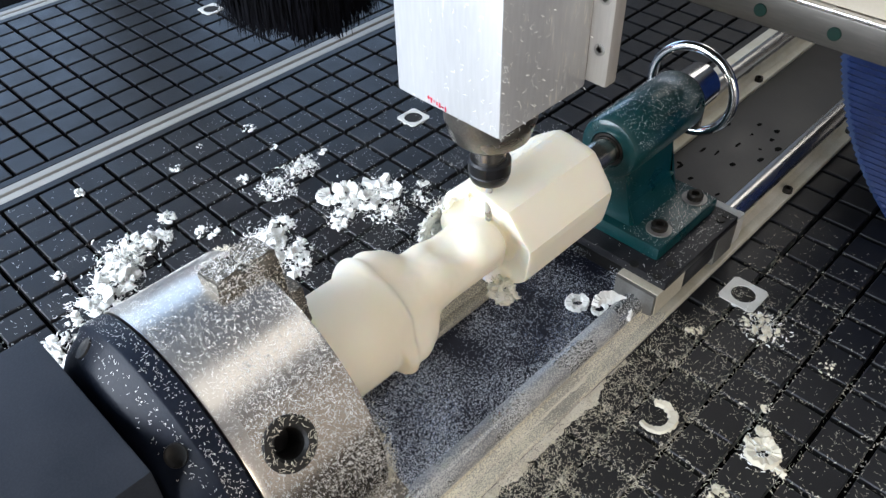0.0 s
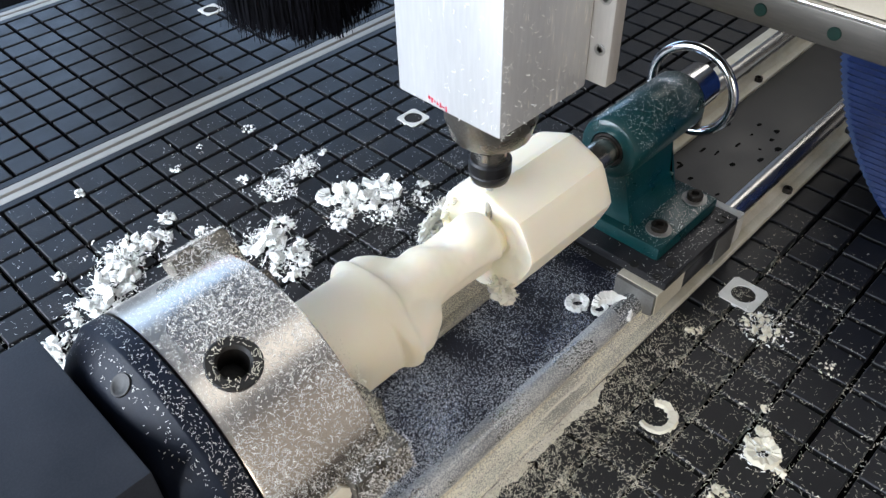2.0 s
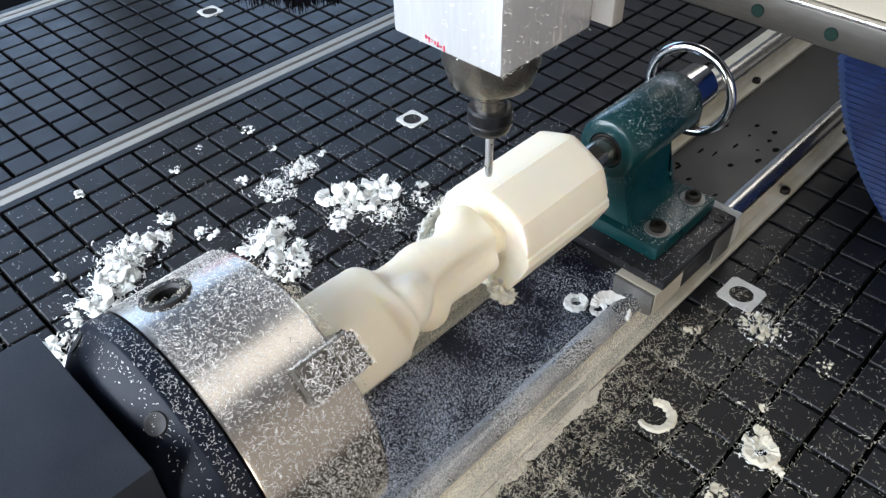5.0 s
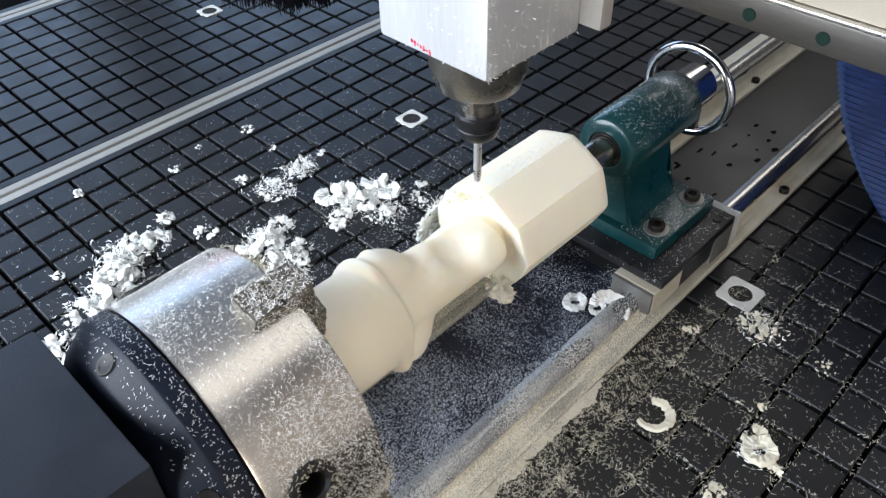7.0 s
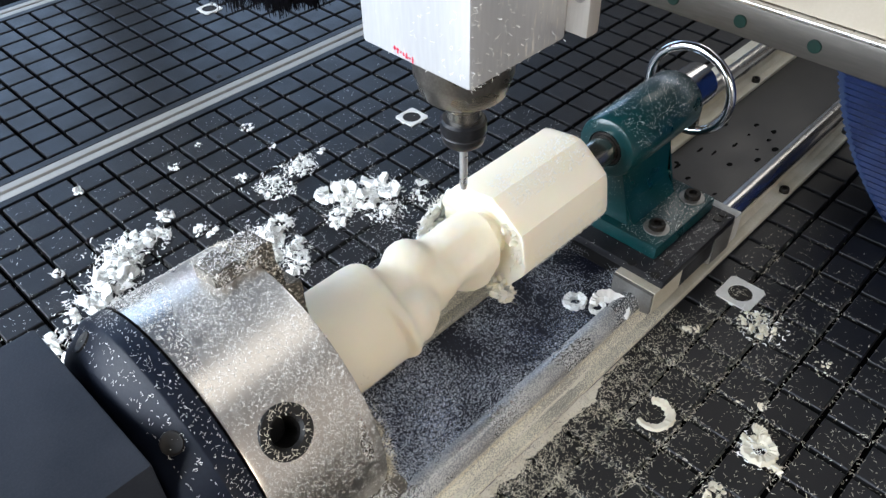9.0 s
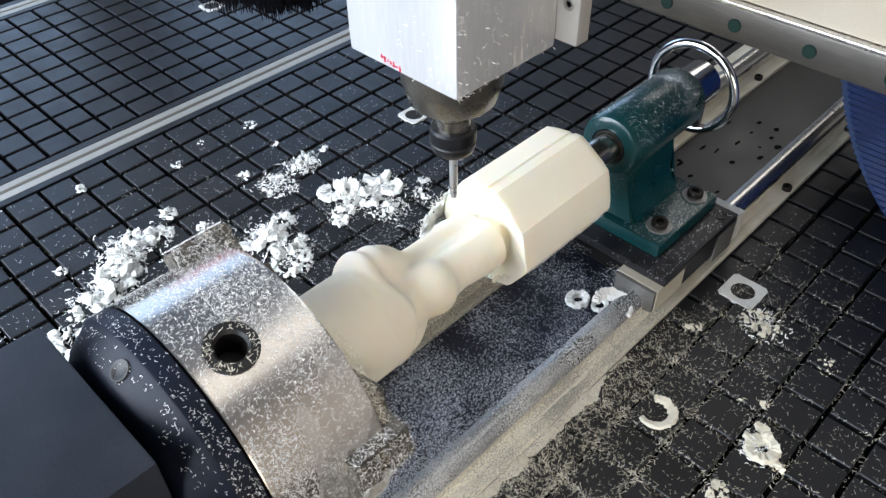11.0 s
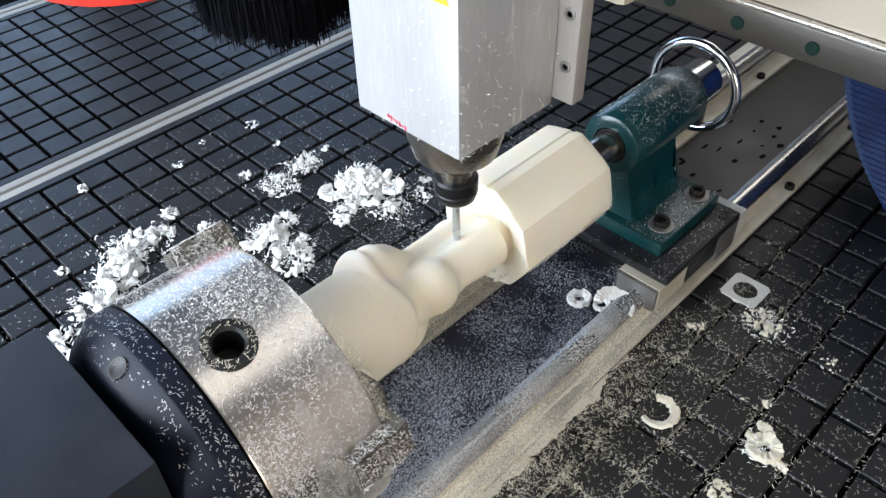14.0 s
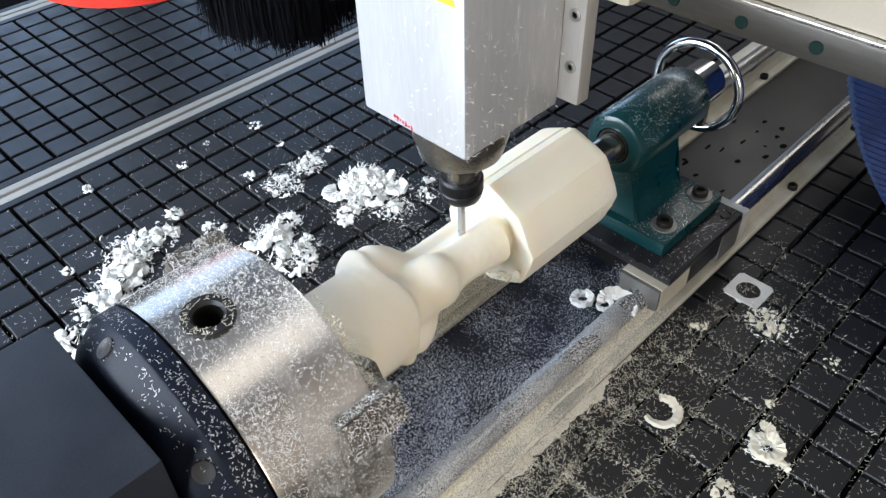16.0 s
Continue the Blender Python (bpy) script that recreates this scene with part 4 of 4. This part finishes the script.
def groove_places(n, seed):
    """Fibres swept into the grooves of the table beside the bed."""
    rng = random.Random(seed)
    out = []
    while len(out) < n:
        x, y = rng.uniform(2.5, 13), rng.uniform(-8.5, -2.6)
        if rng.random() < 0.5:
            x = round(x) + rng.gauss(0, 0.07)
        else:
            y = round(y + 0.1) - 0.1 + rng.gauss(0, 0.07)
        if rng.random() < math.exp(-(-2.6 - y) / 2.2) * (0.55 + 0.9 * noise.noise(Vector((x * 0.9, y * 0.9, 12)))) * (1.2 - x / 13):
            out.append(((x, y, 0.0), (0, 0, 1)))
    return out


tagged(strands("groove_fibres", groove_places(2600, 71), M_CHIP_WARM, length=(0.02, 0.10), width=0.009, seed=72, lift=0.03, kind="stuff"), "cream foam fibres caught along the table grooves", "fibres")

rng = random.Random(58)
fuzz = []
for cx, cy, n, spread, high in ((7.0, 6.6, 420, 0.5, 0.3), (7.8, 6.1, 320, 0.5, 0.25), (4.2, 6.8, 300, 0.45, 0.4), (4.2, 5.8, 260, 0.5, 0.3), (1.4, 8.9, 420, 0.6, 0.35), (0.2, 8.0, 300, 0.6, 0.25),
                              (5.8, 8.5, 300, 0.5, 0.15), (6.9, 8.7, 240, 0.4, 0.15), (7.3, 5.4, 260, 0.5, 0.15), (10.3, -3.9, 160, 0.4, 0.15), (7.2, -5.5, 120, 0.3, 0.25)):
    for _ in range(n * 2 // 3):
        nrm = Vector((rng.gauss(0, 1), rng.gauss(0, 1), rng.random() + 0.2)).normalized()
        fuzz.append(((cx + rng.gauss(0, spread * 0.62), cy + rng.gauss(0, spread * 0.62), high * rng.random() ** 2), tuple(nrm)))
tagged(strands("chip_fuzz", fuzz, M_CHIP, length=(0.05, 0.15), width=0.024, seed=59, lift=0.03, kind="stuff"), "short white shreds among the foam chips", "foam shreds")


def bed_places(n, seed):
    rng = random.Random(seed)
    out = []
    while len(out) < n:
        x, y = rng.uniform(0, 9.6), rng.uniform(-1.2, 1.2)
        if rng.random() < 0.04 + 1.2 * math.exp(-x / 2.8) + 0.9 * math.exp(-(y + 1.2) / 0.22) * (1 - x / 12) + 0.4 * noise.noise(Vector((x * 0.9, y * 1.2, 9))):
            out.append(((x, y, 0.1), (0, 0, 1)))
    return out


tagged(strands("loose_fibres", bed_places(33000, 55), M_DUST_BLUE, length=(0.010, 0.042), width=0.0068, seed=56, kind="stuff"), "fine white foam fibres on the bed plate", "fibres")


def drift_mesh():
    """A bank of foam dust that buries the rail's outer flange and spills on the table."""
    bm = bmesh.new()
    prev = None
    for i in range(171):
        x = -0.5 + 0.05 * i
        k = max(0.0, min(1.0, (8.1 - x) / 3.0)) ** 0.6
        ring = []
        for j in range(15):
            y = -1.76 - 0.72 * j / 14 * (0.60 + 0.34 * k + 0.42 * noise.noise(Vector((x * 1.1, 0, 7))) + 0.12 * noise.noise(Vector((x * 5, 0, 8))))
            h = (0.46 - 0.10 * j) * k if j < 4 else 0.16 * k * (1 - (j - 4) / 10)
            h += 0.06 * noise.noise(Vector((x * 2.2, y * 2.2, 1))) * (1 if j < 12 else 0.4) + 0.035 * noise.noise(Vector((x * 9, y * 9, 4)))
            ring.append(bm.verts.new((x, y, max(h, (0.25 if j < 6 else -0.02) if k > 0 else -0.1))))
        if prev:
            for j in range(14):
                bm.faces.new((prev[j], prev[j + 1], ring[j + 1], ring[j]))
        prev = ring
    return bm


tagged(part("dust_drift", drift_mesh(), M_DRIFT, smooth=80), "bank of cream foam dust along the guide rail", "foam dust", kind="stuff")
rng = random.Random(60)
drift = [((rng.uniform(0, 9.5), -2.05 - abs(rng.gauss(0, 0.5)), 0.0), (0, 0, 1)) for _ in range(7200)]
tagged(strands("loose_fibres", [q for q in drift if q[0][1] < -2.25 and rng.random() < 1.15 - q[0][0] / 9.5], M_CHIP_WARM, length=(0.02, 0.11), width=0.008, seed=61, lift=0.04, kind="stuff"), "drift of cream foam fibres along the bed", "fibres")


def tail_places(n, seed):
    rng = random.Random(seed)
    out = []
    for _ in range(n):
        if rng.random() < 0.5:
            f, x = rng.uniform(0.5, 2.9), rng.uniform(-1.3, 1.3)
            out.append(((x, 0.72 * math.cos(f), TZ + 0.72 * math.sin(f)), (0, math.cos(f), math.sin(f))))
        else:
            out.append(((rng.uniform(-1.5, 0.9), rng.uniform(-1.7, -0.7), 0.36), (0, 0, 1)))
    return out


strands("fibre_coat", tail_places(1700, 63), M_FIBRE, tail, "foam fibres on the green enamel", (0.010, 0.034), 0.0045, 64, kind="stuff")
rng = random.Random(66)
strands("fibre_coat", [((rng.uniform(-1.7, 1.5), rng.choice((rng.uniform(-2.2, -1.75), rng.uniform(-2.2, 2.2))), 1.14), (0, 0, 1)) for _ in range(420)], M_FIBRE, carriage, "foam fibres on the carriage", (0.012, 0.05), 0.0055, 67, kind="stuff")

# ---- the piece of foam that rides on the chuck and drops off ----
rider = part("foam_chip", prism([(-0.23, 0.16), (0.10, 0.20), (0.27, 0.02), (0.12, -0.24), (-0.05, -0.10)], 0.0, 0.05, None, "z"), M_CHIP_WARM, smooth=60)
tagged(rider, "pale foam scrap resting on the chuck", "foam chip")

fluff = part("foam_fluff", flakes(random.Random(81), 44, 0.56, 0.34, 0.26), M_CHIP, smooth=100)
tagged(fluff, "big fluffy white foam tuft torn off by the cutter", "foam chip")

shred = part("foam_shred", flakes(random.Random(83), 20, 0.26, 0.5, 0.24), M_FOAM, smooth=60)
tagged(shred, "ragged cream foam shred hanging under the cut", "foam chip")

for hx, hy in ((8.32, 12.86), (8.29, 14.93)):
    # flat dark disc drawn for the shaded hole
    ob = part("screw_hole", lathe([(0.006, 0.0), (0.006, 0.085), (-0.01, 0.09)], "z", 20), M_HOLE, at=(hx, hy, 0))
    tagged(ob, "small dark screw hole in a black square", "screw hole", group="screw holes")

# ---- small plates let into the table ----
for ix, iy, hw in ((11, 8.26, 0.39), (11, -3.10, 0.45), (11, 19.62, 0.39)):
    ins = thing("table_insert", ix, iy, 0, "white square insert with a dark round hole", "table insert", group="table inserts")
    bm = bmesh.new()
    seg = 32
    lo, hi = [], []
    for k in range(seg):
        f = 2 * math.pi * (k + 0.5) / seg
        c, s = math.cos(f), math.sin(f)
        q = hw / max(abs(c), abs(s))
        hi.append((bm.verts.new((q * c, q * s, 0.03)), bm.verts.new((0.29 * c, 0.29 * s, 0.03)), bm.verts.new((q * c, q * s, -0.05)), bm.verts.new((0.29 * c, 0.29 * s, -0.05))))
    for a, b in zip(hi, hi[1:] + hi[:1]):
        bm.faces.new((a[0], b[0], b[1], a[1]))
        bm.faces.new((a[2], b[2], b[0], a[0]))
        bm.faces.new((a[1], b[1], b[3], a[3]))
    part("plate", bm, M_INSERT, ins)
    # dark disc stands in for the shade inside the round hole
    part("plug", lathe([(0.012, 0.0), (0.012, 0.28), (-0.02, 0.288)], "z", 32), M_HOLE, ins, "dark disc in place of the hole")

# ---- the table's squares ----
pad = pad_mesh("tile", 0.878)
bmesh.ops.recalc_face_normals(pad, faces=pad.faces)
bmesh.ops.scale(pad, vec=(U, U, U), verts=pad.verts)
pad_data = bpy.data.meshes.new("tile")
pad.to_mesh(pad_data)
pad.free()
pad_data.materials.append(M_TILE)
rest_v, rest_f = [], []
single = 0
for k in (-1, 0, 1, 2):
    for row in range(10):
        y = panel_line(k) - 0.5 - row
        for x in range(X0, X1):
            near = (k == 1 and row < 6 and 3 <= x < 15) or (k == 0 and row < 9 and -2 <= x < 13) or (k == 1 and row < 3 and 15 <= x < 22)
            if -2.3 < y < 2.3:
                continue
            if near and single < 300:
                ob = new("tile", pad_data)
                ob.parent = table
                ob.location = ((x + 0.5) * U, y * U, 0)
                single += 1
            else:
                b = len(rest_v)
                rest_v += [((x + 0.5 + v[0] / U) * U, (y + v[1] / U) * U, v[2]) for v in [tuple(v.co) for v in pad_data.vertices]]
                rest_f += [tuple(b + i for i in poly.vertices) for poly in pad_data.polygons]
me = bpy.data.meshes.new("tiles")
me.from_pydata(rest_v, [], rest_f)
rest = finish("tiles", me, M_TILE_FAR, table, "black squares of the table further off", smooth=0)
rest["kind"] = "stuff"


# ---- what moves ----
def motions():
    turn = [(0.0, 143.9), (0.5, 149.6), (1.0, 138.8), (1.5, 127.0), (2.0, 113.0), (2.5, 99.5), (3.0, 85.5), (3.4, 73.5), (3.6, 72.4), (4.2, 72.3), (5.1, 72.3), (5.3, 77.0),
            (6.3, 126.3), (6.5, 136.4), (7.0, 163.4), (7.5, 187.0), (8.0, 210.8), (8.5, 235.1), (9.0, 261.5), (9.2, 271.0), (10.0, 309.0), (10.7, 342.0), (11.0, 349.3), (11.3, 349.4),
            (12.4, 349.5), (13.0, 343.2), (13.5, 339.2), (14.0, 348.2), (14.5, 356.0), (15.0, 344.5), (15.5, 334.6), (16.0, 334.4)]
    rows = [(t, pose(0, 0, AX * U, a)) for t, a in turn]
    walk(chuck, rows)
    walk(foam, rows)
    travel = [(0.0, 5.22, 5.31), (0.5, 5.22, 5.33), (1.0, 5.23, 5.33), (2.0, 5.24, 5.31), (3.0, 5.25, 5.31), (3.55, 5.24, 5.30), (4.0, 5.23, 5.65), (4.2, 5.23, 5.83), (4.9, 5.23, 6.34),
              (5.3, 5.22, 6.36), (6.5, 5.03, 6.36), (7.0, 4.96, 6.37), (7.5, 4.87, 6.38), (8.0, 4.77, 6.39), (8.5, 4.68, 6.39), (9.0, 4.58, 6.38), (10.5, 4.28, 6.38), (11.05, 4.25, 6.34),
              (11.5, 4.25, 6.02), (12.0, 4.24, 5.62), (12.4, 4.27, 5.38), (13.0, 4.27, 5.34), (13.5, 4.29, 5.33), (14.0, 4.29, 5.31), (14.5, 4.28, 5.36), (15.0, 4.30, 5.29), (15.5, 4.31, 5.32), (16.0, 4.34, 5.29)]
    walk(spindle, [(t, pose(x * U, 0, z * U)) for t, x, z in travel])
    walk(shoe, [(t, pose((x + 4.6) * U, 11.7 * U, (z - 1.85) * U)) for t, x, z in travel])
    walk(gantry, [(t, pose((x + 5.27) * U, -2 * U, 6.75 * U)) for t, x, z in travel])
    rows = []
    for t, a in turn:
        if t <= 4.2:
            f = radians(a + 60.4)
            rows.append((t, pose(-0.46 * U, CR * U * math.cos(f), AX * U + CR * U * math.sin(f), a + 60.4 - 90)))
    rows += [(4.6, pose(-0.4 * U, -2.6 * U, 2.2 * U, 100)), (4.8, pose(-0.5 * U, -2.9 * U, 0.03 * U, 170)), (16.0, pose(-0.5 * U, -2.9 * U, 0.03 * U, 170))]
    walk(rider, rows)
    walk(shred, [(0.0, pose(4.95 * U, -0.62 * U, 2.78 * U, 20, 15, 0)), (3.0, pose(4.95 * U, -0.62 * U, 2.78 * U, 25, 15, 20)), (9.2, pose(4.95 * U, -0.62 * U, 2.78 * U, 25, 15, 20)), (9.6, pose(3.6 * U, 0.6 * U, 1.2 * U, 60)), (10.0, pose(0.8 * U, 1.5 * U, 0.12 * U)), (16.0, pose(0.8 * U, 1.5 * U, 0.12 * U))])
    walk(fluff, [(0.0, pose(5.25 * U, 1.2 * U, 3.45 * U, -80)), (11.8, pose(5.25 * U, 1.2 * U, 3.45 * U, -80)), (12.0, pose(6.2 * U, 3.6 * U, 3.0 * U, -40)), (12.2, pose(7.4 * U, 6.75 * U, 0.22 * U)), (12.4, pose(7.4 * U, 6.75 * U, 0.2 * U)), (16.0, pose(7.4 * U, 6.75 * U, 0.2 * U))])


motions()
